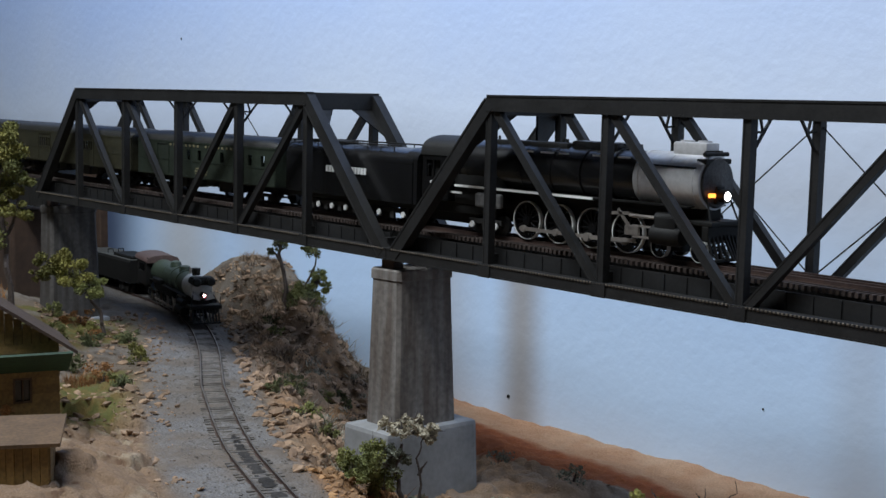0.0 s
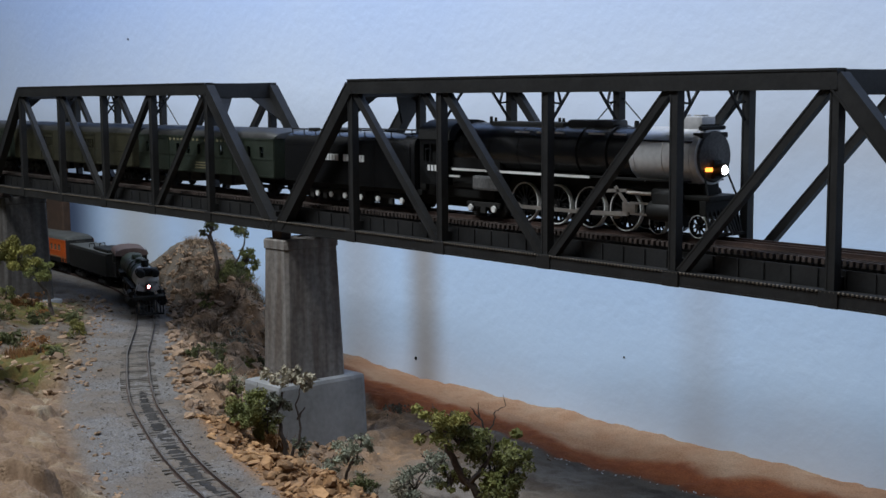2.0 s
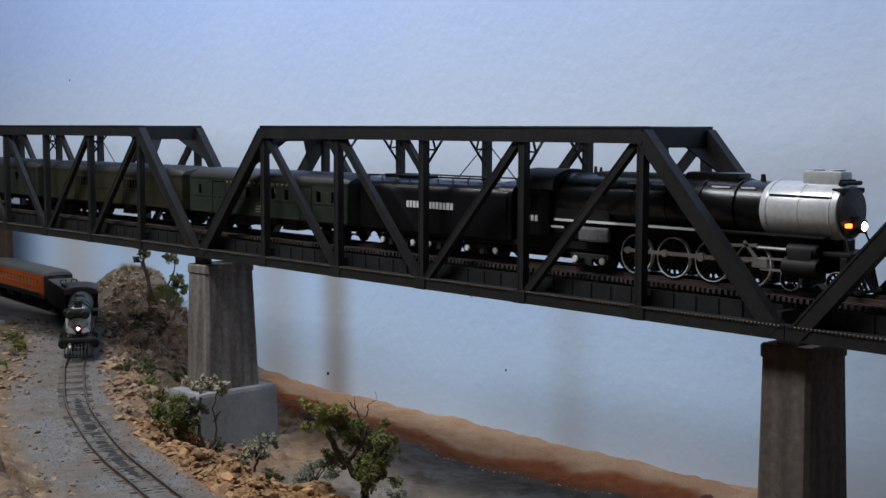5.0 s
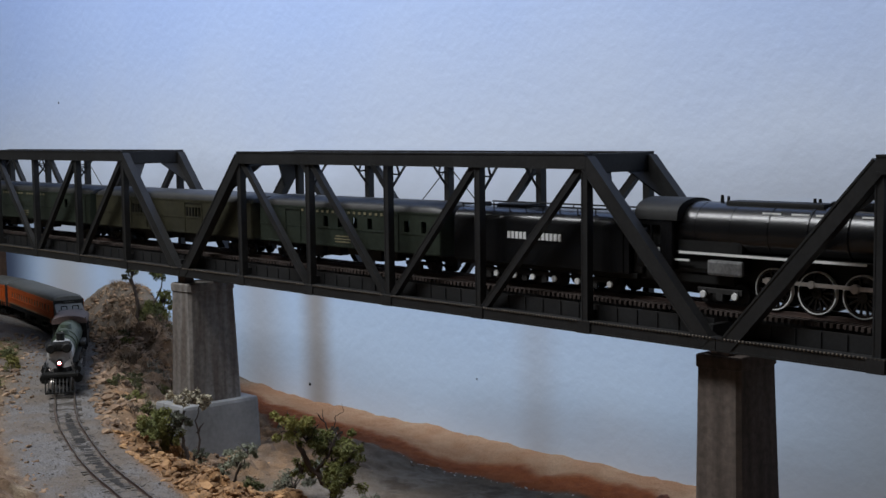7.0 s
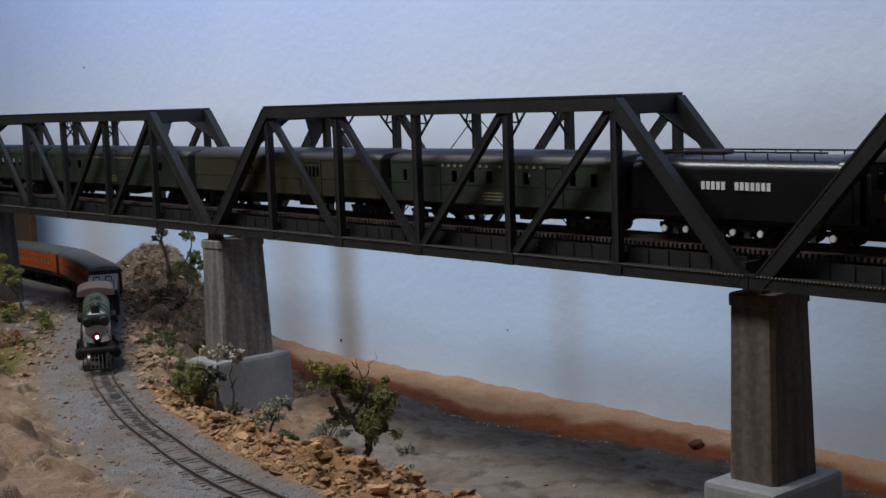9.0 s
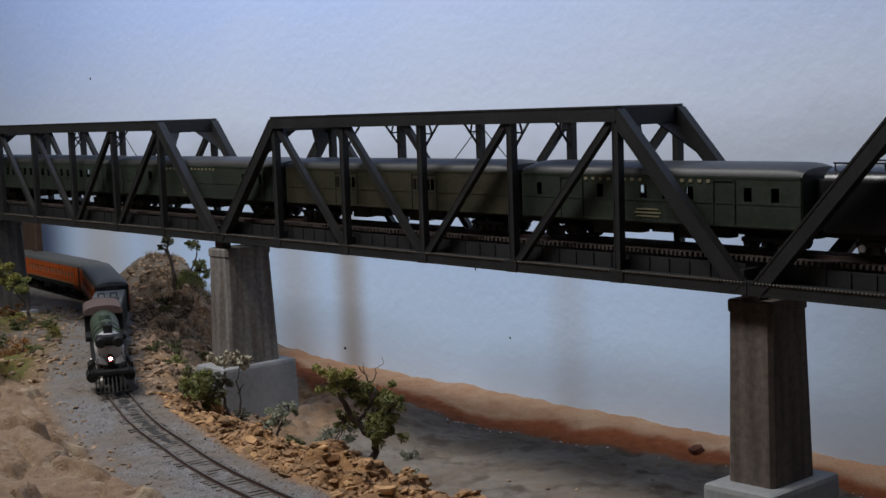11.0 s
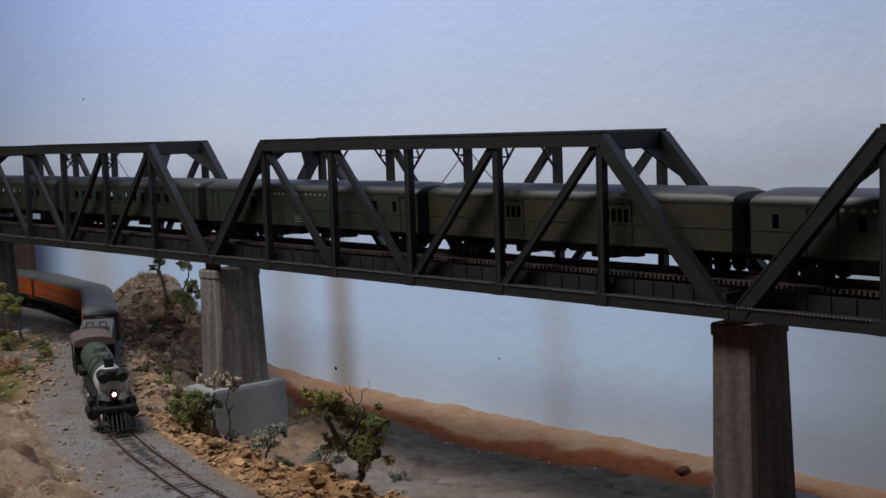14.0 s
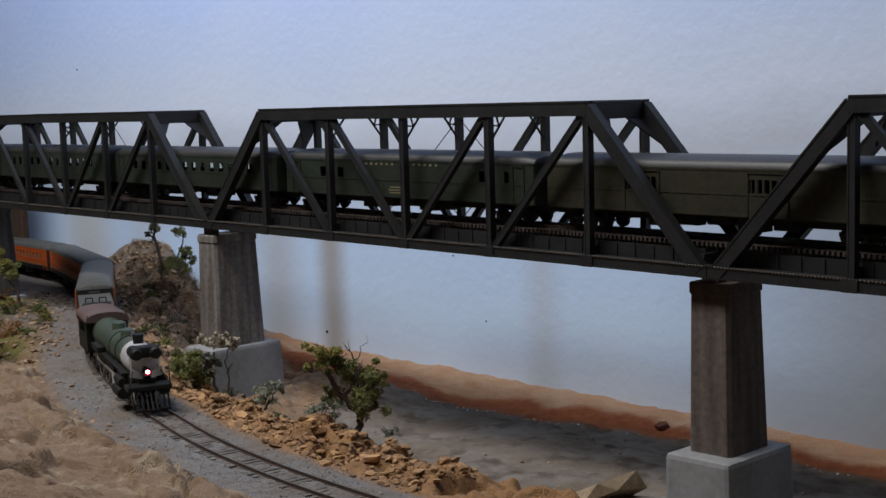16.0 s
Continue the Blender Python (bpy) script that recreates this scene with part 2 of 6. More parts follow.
# ---- the room and the painted backdrop ----
def room():
    def wall(name, x0, x1, y0, y1, z0, z1, material, label, category):
        bm = bmesh.new()
        box(bm, x0, x1, y0, y1, z0, z1)
        return tagged(new(name, mesh_of(name, bm, material)), label, category, kind="structure")
    wall("floor", -3, 3, -3, 0.4, -0.95, -0.9, CARPET, "grey carpet floor of the layout room", "floor")
    wall("ceiling", -3, 3, -3, 0.4, 1.6, 1.65, ROOMWALL, "plain pale ceiling of the layout room", "ceiling")
    wall("wall_south", -3, 3, -3.1, -3, -0.9, 1.6, ROOMWALL, "plain cream room wall", "wall")
    wall("wall_west", -3.1, -3, -3, 0.4, -0.9, 1.6, ROOMWALL, "plain cream room wall", "wall")
    wall("wall_east", 3, 3.1, -3, 0.4, -0.9, 1.6, ROOMWALL, "plain cream room wall", "wall")
    wall("wall_north", -3, 3, 0.4, 0.5, -0.9, 1.6, ROOMWALL, "plain cream room wall", "wall")


def backdrop_material():
    m = bpy.data.materials.new("painted_sky")
    m.use_nodes = True
    nt = m.node_tree
    b = nt.nodes["Principled BSDF"]
    tex = nt.nodes.new("ShaderNodeTexCoord")
    sep = nt.nodes.new("ShaderNodeSeparateXYZ")
    nt.links.new(tex.outputs["Object"], sep.inputs["Vector"])
    n1 = nt.nodes.new("ShaderNodeTexNoise")
    n1.inputs["Scale"].default_value, n1.inputs["Detail"].default_value = 5, 4
    nt.links.new(tex.outputs["Object"], n1.inputs["Vector"])
    off = nt.nodes.new("ShaderNodeMath")
    off.operation = "MULTIPLY_ADD"
    nt.links.new(n1.outputs["Fac"], off.inputs[0])
    off.inputs[1].default_value = 0.10
    nt.links.new(sep.outputs["Z"], off.inputs[2])
    ramp = nt.nodes.new("ShaderNodeValToRGB")
    scl = nt.nodes.new("ShaderNodeMapRange")
    scl.inputs["From Min"].default_value, scl.inputs["From Max"].default_value = 0.18, 0.72
    nt.links.new(off.outputs["Value"], scl.inputs["Value"])
    nt.links.new(scl.outputs["Result"], ramp.inputs["Fac"])
    el = ramp.color_ramp.elements
    el[0].position, el[0].color = 0.0, (0.67, 0.76, 0.90, 1)
    el[1].position, el[1].color = 1.0, (0.33, 0.48, 0.88, 1)
    for p, c in ((0.12, (0.56, 0.72, 0.94)), (0.26, (0.50, 0.67, 0.93)), (0.41, (0.50, 0.56, 0.67)), (0.50, (0.62, 0.71, 0.88)), (0.72, (0.46, 0.60, 0.92))):
        e = el.new(p)
        e.color = (*c, 1)
    last = ramp.outputs["Color"]

    def soft_band(last, x, half, color, strength):
        # a soft upright band mixed into the sky colour, gone above the bridge
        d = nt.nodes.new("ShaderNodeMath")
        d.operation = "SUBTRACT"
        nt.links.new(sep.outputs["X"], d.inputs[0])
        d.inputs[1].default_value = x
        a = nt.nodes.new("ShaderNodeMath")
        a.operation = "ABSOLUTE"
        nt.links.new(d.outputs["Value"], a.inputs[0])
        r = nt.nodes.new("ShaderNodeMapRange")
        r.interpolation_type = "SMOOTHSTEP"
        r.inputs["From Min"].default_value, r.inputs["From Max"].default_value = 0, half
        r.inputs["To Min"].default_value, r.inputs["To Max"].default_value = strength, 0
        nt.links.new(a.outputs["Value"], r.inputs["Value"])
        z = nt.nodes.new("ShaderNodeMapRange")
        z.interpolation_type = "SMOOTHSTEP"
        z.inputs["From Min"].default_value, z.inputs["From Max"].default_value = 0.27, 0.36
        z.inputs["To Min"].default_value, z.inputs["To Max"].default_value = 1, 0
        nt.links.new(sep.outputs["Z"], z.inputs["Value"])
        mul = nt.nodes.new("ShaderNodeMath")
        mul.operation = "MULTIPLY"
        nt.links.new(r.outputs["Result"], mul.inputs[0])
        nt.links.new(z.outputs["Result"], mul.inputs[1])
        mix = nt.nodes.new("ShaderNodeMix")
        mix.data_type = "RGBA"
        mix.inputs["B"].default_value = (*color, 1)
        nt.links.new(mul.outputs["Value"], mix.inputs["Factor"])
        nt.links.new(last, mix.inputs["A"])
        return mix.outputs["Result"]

    last = soft_band(last, -0.095, 0.036, (0.33, 0.31, 0.30), 0.85)
    last = soft_band(last, -0.19, 0.06, (0.42, 0.42, 0.44), 0.6)
    last = soft_band(last, 0.20, 0.035, (0.40, 0.40, 0.42), 0.35)
    # this dark blue band puts the left end's shade into the colour
    last = soft_band(last, -0.80, 0.13, (0.05, 0.075, 0.14), 1.0)
    last = soft_band(last, -0.47, 0.07, (0.45, 0.47, 0.50), 0.4)
    last = soft_band(last, -0.62, 0.11, (0.50, 0.49, 0.47), 0.7)
    last = soft_band(last, 0.64, 0.34, (0.22, 0.213, 0.205), 0.92)
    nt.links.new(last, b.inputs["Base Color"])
    b.inputs["Roughness"].default_value = 0.75
    n2 = nt.nodes.new("ShaderNodeTexNoise")
    n2.inputs["Scale"].default_value, n2.inputs["Detail"].default_value = 90, 5
    nt.links.new(tex.outputs["Object"], n2.inputs["Vector"])
    bp = nt.nodes.new("ShaderNodeBump")
    bp.inputs["Strength"].default_value, bp.inputs["Distance"].default_value = 0.25, 0.002
    nt.links.new(n2.outputs["Fac"], bp.inputs["Height"])
    nt.links.new(bp.outputs["Normal"], b.inputs["Normal"])
    return m


WALL_Y = 0.2


def backdrop():
    bm = bmesh.new()
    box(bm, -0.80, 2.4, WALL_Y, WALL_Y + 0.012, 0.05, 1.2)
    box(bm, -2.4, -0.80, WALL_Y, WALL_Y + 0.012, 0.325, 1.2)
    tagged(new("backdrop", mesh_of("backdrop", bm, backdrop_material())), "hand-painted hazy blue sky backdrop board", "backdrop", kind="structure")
    bm = bmesh.new()
    box(bm, -0.85, -0.80, WALL_Y - 0.01, WALL_Y + 0.03, 0.05, 0.325, 0.002)
    tagged(new("trim", mesh_of("trim", bm, POST)), "brown wooden upright at the backdrop's end", "post", kind="structure")
    bm = bmesh.new()
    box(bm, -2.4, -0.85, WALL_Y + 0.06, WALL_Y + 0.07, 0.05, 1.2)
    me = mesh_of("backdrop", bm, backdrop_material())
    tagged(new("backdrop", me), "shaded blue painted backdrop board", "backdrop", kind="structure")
    bm = bmesh.new()
    for x, z, r in ((-0.108, 0.173, 0.0016), (0.09, 0.262, 0.0008), (-0.62, 0.47, 0.0012), (0.13, 0.205, 0.0007)):
        cyl(bm, (x, WALL_Y - 0.0006, z), (x, WALL_Y + 0.001, z), r, r, 8)
    tagged(new("nail_heads", mesh_of("nail_heads", bm, SOOT)), "tiny dark nail heads in the backdrop", "nails", kind="stuff")


# ---- the lower line ----
RAIL_Z = 0.197
CURVE = [(-2.3, 0.212), (-1.6, 0.208), (-1.2, 0.205), (-0.95, 0.199), (-0.814, 0.189), (-0.70, 0.177), (-0.56, 0.153), (-0.448, 0.117), (-0.334, 0.064), (-0.253, 0.020),
         (-0.19, -0.0155), (-0.157, -0.032), (-0.078, -0.0705), (-0.018, -0.0975), (0.021, -0.1125), (0.109, -0.1435), (0.1655, -0.160), (0.204, -0.169), (0.268, -0.1845), (0.34, -0.196),
         (0.44, -0.204), (0.62, -0.204), (0.9, -0.19), (1.3, -0.165), (1.6, -0.14)]


def spline(ctrl, n=24):
    P = np.array(ctrl)
    out = []
    for i in range(1, len(P) - 2):
        a, b, c, d = P[i - 1:i + 3]
        for k in range(n):
            u = k / n
            out.append(0.5 * (2 * b + (c - a) * u + (2 * a - 5 * b + 4 * c - d) * u * u + (3 * b - a - 3 * c + d) * u ** 3))
    return np.array(out)


LINE = spline(CURVE)
for _ in range(60):
    LINE[1:-1] = 0.25 * LINE[:-2] + 0.5 * LINE[1:-1] + 0.25 * LINE[2:]
ARC = np.r_[0, np.cumsum(np.linalg.norm(np.diff(LINE, axis=0), axis=1))]
ARC -= np.interp(0.0, LINE[:, 0], ARC)


def on_line(s):
    x, y = np.interp(s, ARC, LINE[:, 0]), np.interp(s, ARC, LINE[:, 1])
    e = 0.01
    dx = np.interp(s + e, ARC, LINE[:, 0]) - np.interp(s - e, ARC, LINE[:, 0])
    dy = np.interp(s + e, ARC, LINE[:, 1]) - np.interp(s - e, ARC, LINE[:, 1])
    return float(x), float(y), math.atan2(dy, dx)


def smooth(a, b, x):
    u = np.clip((x - a) / (b - a), 0, 1)
    return u * u * (3 - 2 * u)


def ground_height(x, y):
    """Height of the scenery, for arrays."""
    yt = np.interp(x, LINE[:, 0], LINE[:, 1])
    sl = np.gradient(LINE[:, 1], LINE[:, 0])
    side = (y - yt) / np.sqrt(1 + np.interp(x, LINE[:, 0], sl) ** 2)
    bed = 0.1947
    low = 0.142 + 0.010 * smooth(0.16, 0.05, x) + 0.016 * smooth(0.0, -0.3, x)
    start = 0.024 + 0.04 * smooth(0.10, 0.30, x)
    far = bed + (low - bed) * smooth(start, start + 0.085, side)
    hill = bed + 0.056 * smooth(0.022, 0.062 + 0.05 * smooth(-0.46, -0.34, x), side)
    w = smooth(-0.225, -0.37, x + 1.75 * (np.maximum(y, 0.125) - 0.16))
    far = far * (1 - w) + hill * w
    shore = 0.140 + np.clip(0.0168 - 0.011 * x, 0.008, 0.021) * smooth(0.135, 0.2, y)
    far = np.where(y > 0.12, np.maximum(far, shore), far)
    edge = 0.046 + 0.012 * smooth(0.1, 0.35, x) + 0.02 * smooth(0.05, -0.12, x)
    rise = 0.013 + 0.028 * smooth(0.05, 0.28, x)
    near = bed + rise * smooth(edge, edge + 0.05, -side) * smooth(-0.22, -0.03, x) + 0.02 * smooth(0.09, 0.25, -side) * smooth(0.05, 0.25, x)
    near = near + 0.03 * smooth(0.06, 0.2, -side) * smooth(-0.25, -0.5, x)
    near = near - 0.07 * smooth(0.48, 0.70, x) * smooth(0.02, 0.1, -side)
    z = np.where(side > 0, far, near)
    return z, side


def fbm(x, y, f, seed):
    """Smooth value noise on a lattice, for arrays."""
    rng = np.random.RandomState(seed)
    tab = rng.rand(64, 64)
    total = np.zeros_like(x)
    amp = 1.0
    for o in range(4):
        u, v = x * f + 17.3 * o, y * f + 5.1 * o
        i, j = np.floor(u).astype(int), np.floor(v).astype(int)
        a, b = u - i, v - j
        a, b = a * a * (3 - 2 * a), b * b * (3 - 2 * b)
        g = lambda p, q: tab[p % 64, q % 64]
        total += amp * ((g(i, j) * (1 - a) + g(i + 1, j) * a) * (1 - b) + (g(i, j + 1) * (1 - a) + g(i + 1, j + 1) * a) * b - 0.5)
        f, amp = f * 2.03, amp * 0.5
    return total


def cells(x, y, f, seed):
    """Blocky cells: a random tone for each, and the distance from its border."""
    rng = np.random.RandomState(seed)
    jx, jy, tone = rng.rand(64, 64), rng.rand(64, 64), rng.rand(64, 64)
    u, v = x * f, y * f
    i, j = np.floor(u).astype(int), np.floor(v).astype(int)
    best, second, val = np.full(x.shape, 9.0), np.full(x.shape, 9.0), np.zeros(x.shape)
    for a in (-1, 0, 1):
        for b in (-1, 0, 1):
            p, q = (i + a) % 64, (j + b) % 64
            d = np.hypot(i + a + jx[p, q] - u, j + b + jy[p, q] - v)
            near = d < best
            second = np.where(near, best, np.minimum(second, d))
            val = np.where(near, tone[p, q], val)
            best = np.where(near, d, best)
    return val, second - best


def terrain(x, y):
    """Full height with rock relief, and the cover weights."""
    z, side = ground_height(x, y)
    rock = smooth(0.040, 0.058, -side) * smooth(-0.30, -0.16, x)
    bank = smooth(0.026, 0.05, side) * (1 - smooth(0.118, 0.150, y)) * smooth(0.1445, 0.156, z)
    gravel = 1 - np.maximum(smooth(0.040, 0.055, -side), smooth(0.020, 0.035, side))
    tone, crack = cells(x * 0.9 + 0.45 * y + 0.012 * fbm(x, y, 30, 61), y * 1.4 - 0.3 * x + 0.012 * fbm(x, y, 30, 62), 24, 12)
    tone2, crack2 = cells(x + 0.006 * fbm(x, y, 60, 63), y + 0.006 * fbm(x, y, 60, 64), 68, 13)
    z = z + rock * (0.010 * (tone - 0.5) * smooth(0.0, 0.07, crack) - 0.004 * (1 - smooth(0.0, 0.09, crack)) + 0.0035 * (tone2 - 0.5) * smooth(0, 0.12, crack2) - 0.001 * (1 - smooth(0, 0.1, crack2)))
    z = z + bank * (0.011 * (tone2 - 0.5) * smooth(0, 0.3, crack2))
    strata = np.abs(fbm(x * 1.0 + y * 0.5, y * 2.2, 20, 3))
    z = z + rock * (0.007 * fbm(x, y, 12, 5) - 0.005 * strata + 0.0025 * fbm(x, y, 130, 6))
    z = z + bank * (0.012 * fbm(x, y, 35, 7) + 0.005 * fbm(x, y, 120, 8))
    z = z + gravel * (0.0013 * fbm(x, y, 190, 9) - 0.0002)
    z = z + (1 - np.maximum(np.maximum(rock, bank), gravel)) * (0.0030 * fbm(x, y, 30, 10) + 0.0016 * fbm(x, y * 1.8, 95, 11))
    return z, side, rock, bank, gravel


GX, GY = np.linspace(-0.8, 0.75, 776), np.linspace(-0.42, 0.2, 311)
GZ = []


def at_ground(x, y):
    """Height of the scenery at one point, from a table."""
    if not GZ:
        X, Y = np.meshgrid(GX, GY, indexing="ij")
        GZ.append(terrain(X.ravel(), Y.ravel())[0].reshape(X.shape))
    i = min(max(int((x - GX[0]) / (GX[1] - GX[0]) + 0.5), 0), len(GX) - 1)
    j = min(max(int((y - GY[0]) / (GY[1] - GY[0]) + 0.5), 0), len(GY) - 1)
    return float(GZ[0][i, j])


def ground_material():
    m = bpy.data.materials.new("layout_scenery")
    m.use_nodes = True
    nt = m.node_tree
    b = nt.nodes["Principled BSDF"]
    tex = nt.nodes.new("ShaderNodeTexCoord")

    def noise_fac(scale, lo, hi, detail=6):
        n = nt.nodes.new("ShaderNodeTexNoise")
        n.inputs["Scale"].default_value, n.inputs["Detail"].default_value = scale, detail
        nt.links.new(tex.outputs["Object"], n.inputs["Vector"])
        r = nt.nodes.new("ShaderNodeMapRange")
        r.inputs["From Min"].default_value, r.inputs["From Max"].default_value = lo, hi
        nt.links.new(n.outputs["Fac"], r.inputs["Value"])
        return r.outputs["Result"]

    def mixc(f, a, c):
        n = nt.nodes.new("ShaderNodeMix")
        n.data_type = "RGBA"
        for key, v in (("Factor", f), ("A", a), ("B", c)):
            if isinstance(v, tuple):
                n.inputs[key].default_value = (*v, 1)
            else:
                nt.links.new(v, n.inputs[key])
        return n.outputs["Result"]

    att = nt.nodes.new("ShaderNodeAttribute")
    att.attribute_name = "cover"
    sep = nt.nodes.new("ShaderNodeSeparateColor")
    nt.links.new(att.outputs["Color"], sep.inputs["Color"])
    att2 = nt.nodes.new("ShaderNodeAttribute")
    att2.attribute_name = "cover_b"
    sep2 = nt.nodes.new("ShaderNodeSeparateColor")
    nt.links.new(att2.outputs["Color"], sep2.inputs["Color"])
    grain, mid, big = noise_fac(900, 0.3, 0.7), noise_fac(110, 0.4, 0.62), noise_fac(22, 0.42, 0.6)
    mud = mixc(big, (0.150, 0.120, 0.092), (0.19, 0.165, 0.140))
    mud = mixc(noise_fac(45, 0.52, 0.66), mud, (0.10, 0.078, 0.060))
    rock = mixc(mid, (0.235, 0.160, 0.104), (0.175, 0.116, 0.075))
    rock = mixc(noise_fac(38, 0.55, 0.66), rock, (0.30, 0.235, 0.162))
    rock = mixc(noise_fac(70, 0.64, 0.70), rock, (0.119, 0.0713, 0.0446))
    bank = mixc(mid, (0.36, 0.215, 0.115), (0.20, 0.125, 0.075))
    bank = mixc(big, bank, (0.25, 0.175, 0.12))
    grav = mixc(grain, (0.118, 0.110, 0.106), (0.205, 0.197, 0.192))
    grav = mixc(big, grav, (0.150, 0.126, 0.106))
    red = mixc(mid, (0.30, 0.098, 0.038), (0.235, 0.073, 0.031))
    sand = mixc(big, (0.40, 0.235, 0.145), (0.45, 0.30, 0.20))
    moss = mixc(mid, (0.15, 0.105, 0.032), (0.085, 0.09, 0.024))
    c = mixc(sep.outputs["Red"], mud, rock)
    c = mixc(sep.outputs["Green"], c, bank)
    soil = mixc(mid, (0.30, 0.165, 0.075), (0.20, 0.11, 0.055))
    c = mixc(att.outputs["Alpha"], c, soil)
    c = mixc(sep.outputs["Blue"], c, grav)
    c = mixc(sep2.outputs["Red"], c, red)
    c = mixc(sep2.outputs["Green"], c, sand)
    c = mixc(sep2.outputs["Blue"], c, moss)
    v = nt.nodes.new("ShaderNodeVectorMath")
    v.operation = "SCALE"
    g2 = nt.nodes.new("ShaderNodeMapRange")
    g2.inputs["To Min"].default_value, g2.inputs["To Max"].default_value = 0.82, 1.18
    nt.links.new(grain, g2.inputs["Value"])
    nt.links.new(c, v.inputs[0])
    nt.links.new(g2.outputs["Result"], v.inputs["Scale"])
    nt.links.new(v.outputs["Vector"], b.inputs["Base Color"])
    b.inputs["Roughness"].default_value = 0.92
    b.inputs["Specular IOR Level"].default_value = 0.2
    bp = nt.nodes.new("ShaderNodeBump")
    bp.inputs["Strength"].default_value, bp.inputs["Distance"].default_value = 0.6, 0.0015
    nt.links.new(mixc(mid, grain, (0.3, 0.3, 0.3)), bp.inputs["Height"])
    nt.links.new(bp.outputs["Normal"], b.inputs["Normal"])
    return m


def grid_mesh(name, xs, ys, material):
    X, Y = np.meshgrid(xs, ys, indexing="ij")
    z, side, rock, bank, gravel = terrain(X.ravel(), Y.ravel())
    x, y = X.ravel(), Y.ravel()
    nx, ny = len(xs), len(ys)
    co = np.stack([x, y, z], 1)
    i = (np.arange(nx - 1)[:, None] * ny + np.arange(ny - 1)[None, :]).ravel()
    quads = np.stack([i, i + ny, i + ny + 1, i + 1], 1)
    me = bpy.data.meshes.new(name)
    me.vertices.add(len(co))
    me.vertices.foreach_set("co", co.ravel())
    me.loops.add(quads.size)
    me.loops.foreach_set("vertex_index", quads.ravel().astype(np.int32))
    me.polygons.add(len(quads))
    me.polygons.foreach_set("loop_start", (np.arange(len(quads)) * 4).astype(np.int32))
    me.polygons.foreach_set("use_smooth", np.ones(len(quads), dtype=bool))
    me.update(calc_edges=True)
    wob = 0.012 * fbm(x, y, 25, 21)
    mark = 0.124 + 0.08 * np.clip(x, -0.05, 0.4)
    redw = smooth(mark, mark + 0.008, y + wob * 0.6) * smooth(-0.22, -0.12, x)
    line = 0.160 + 0.012 * smooth(0.10, 0.40, x)
    sandw = smooth(line, line + 0.011, y + wob * 0.9 + 0.008 * fbm(x, y, 6, 22)) * smooth(-0.24, -0.14, x)
    mossw = smooth(-0.15, 0.2, fbm(x, y, 16, 31)) * smooth(0.045, 0.075, -side) * smooth(-0.09, -0.15, x)
    tanw = smooth(-0.01, 0.05, x) * smooth(0.018, 0.03, side) * (1 - smooth(0.085, 0.12, side + 0.03 * fbm(x, y, 30, 51) + 0.02 * smooth(0.15, 0.05, x)))
    edge = fbm(x, y, 45, 41) * 0.5
    for nm, chans in (("cover", (rock, bank, gravel * np.clip(1 + edge * 0.8, 0, 1), tanw)), ("cover_b", (redw, sandw, np.clip(mossw, 0, 0.9), np.ones_like(x)))):
        a = me.color_attributes.new(nm, "FLOAT_COLOR", "POINT")
        a.data.foreach_set("color", np.stack([np.clip(c, 0, 1) for c in chans], 1).astype(np.float32).ravel())
    me.materials.append(material)
    return me


def ground():
    fine_x = np.linspace(-0.95, 0.75, 900)
    xs = np.r_[np.linspace(-2.3, -0.96, 40), fine_x, np.linspace(0.76, 2.3, 40)]
    ys = np.linspace(-0.42, WALL_Y + 0.005, 340)
    me = grid_mesh("ground", xs, ys, ground_material())
    tagged(new("ground", me), "sculpted plaster scenery of rock, gravel and dry river mud", "ground", kind="structure")
    bm = bmesh.new()
    box(bm, -2.3, 2.3, -0.432, -0.42, -0.2, 0.14)
    box(bm, -2.3, 2.3, -0.42, WALL_Y, -0.2, 0.05)
    tagged(new("trim", mesh_of("trim", bm, FASCIA)), "dark board along the layout's edge", "fascia", kind="structure")


# ---- the bridge ----
SPAN, PANEL, DEPTH, WIDTH, GAP = 0.52, 0.52 / 6, 0.101, 0.054, 0.006
GRADE = Matrix.Translation((0, 0, 0.3016)) @ Matrix.Rotation(math.atan(0.020), 4, "Y")
MID = WIDTH / 2
DECK = 0.0211


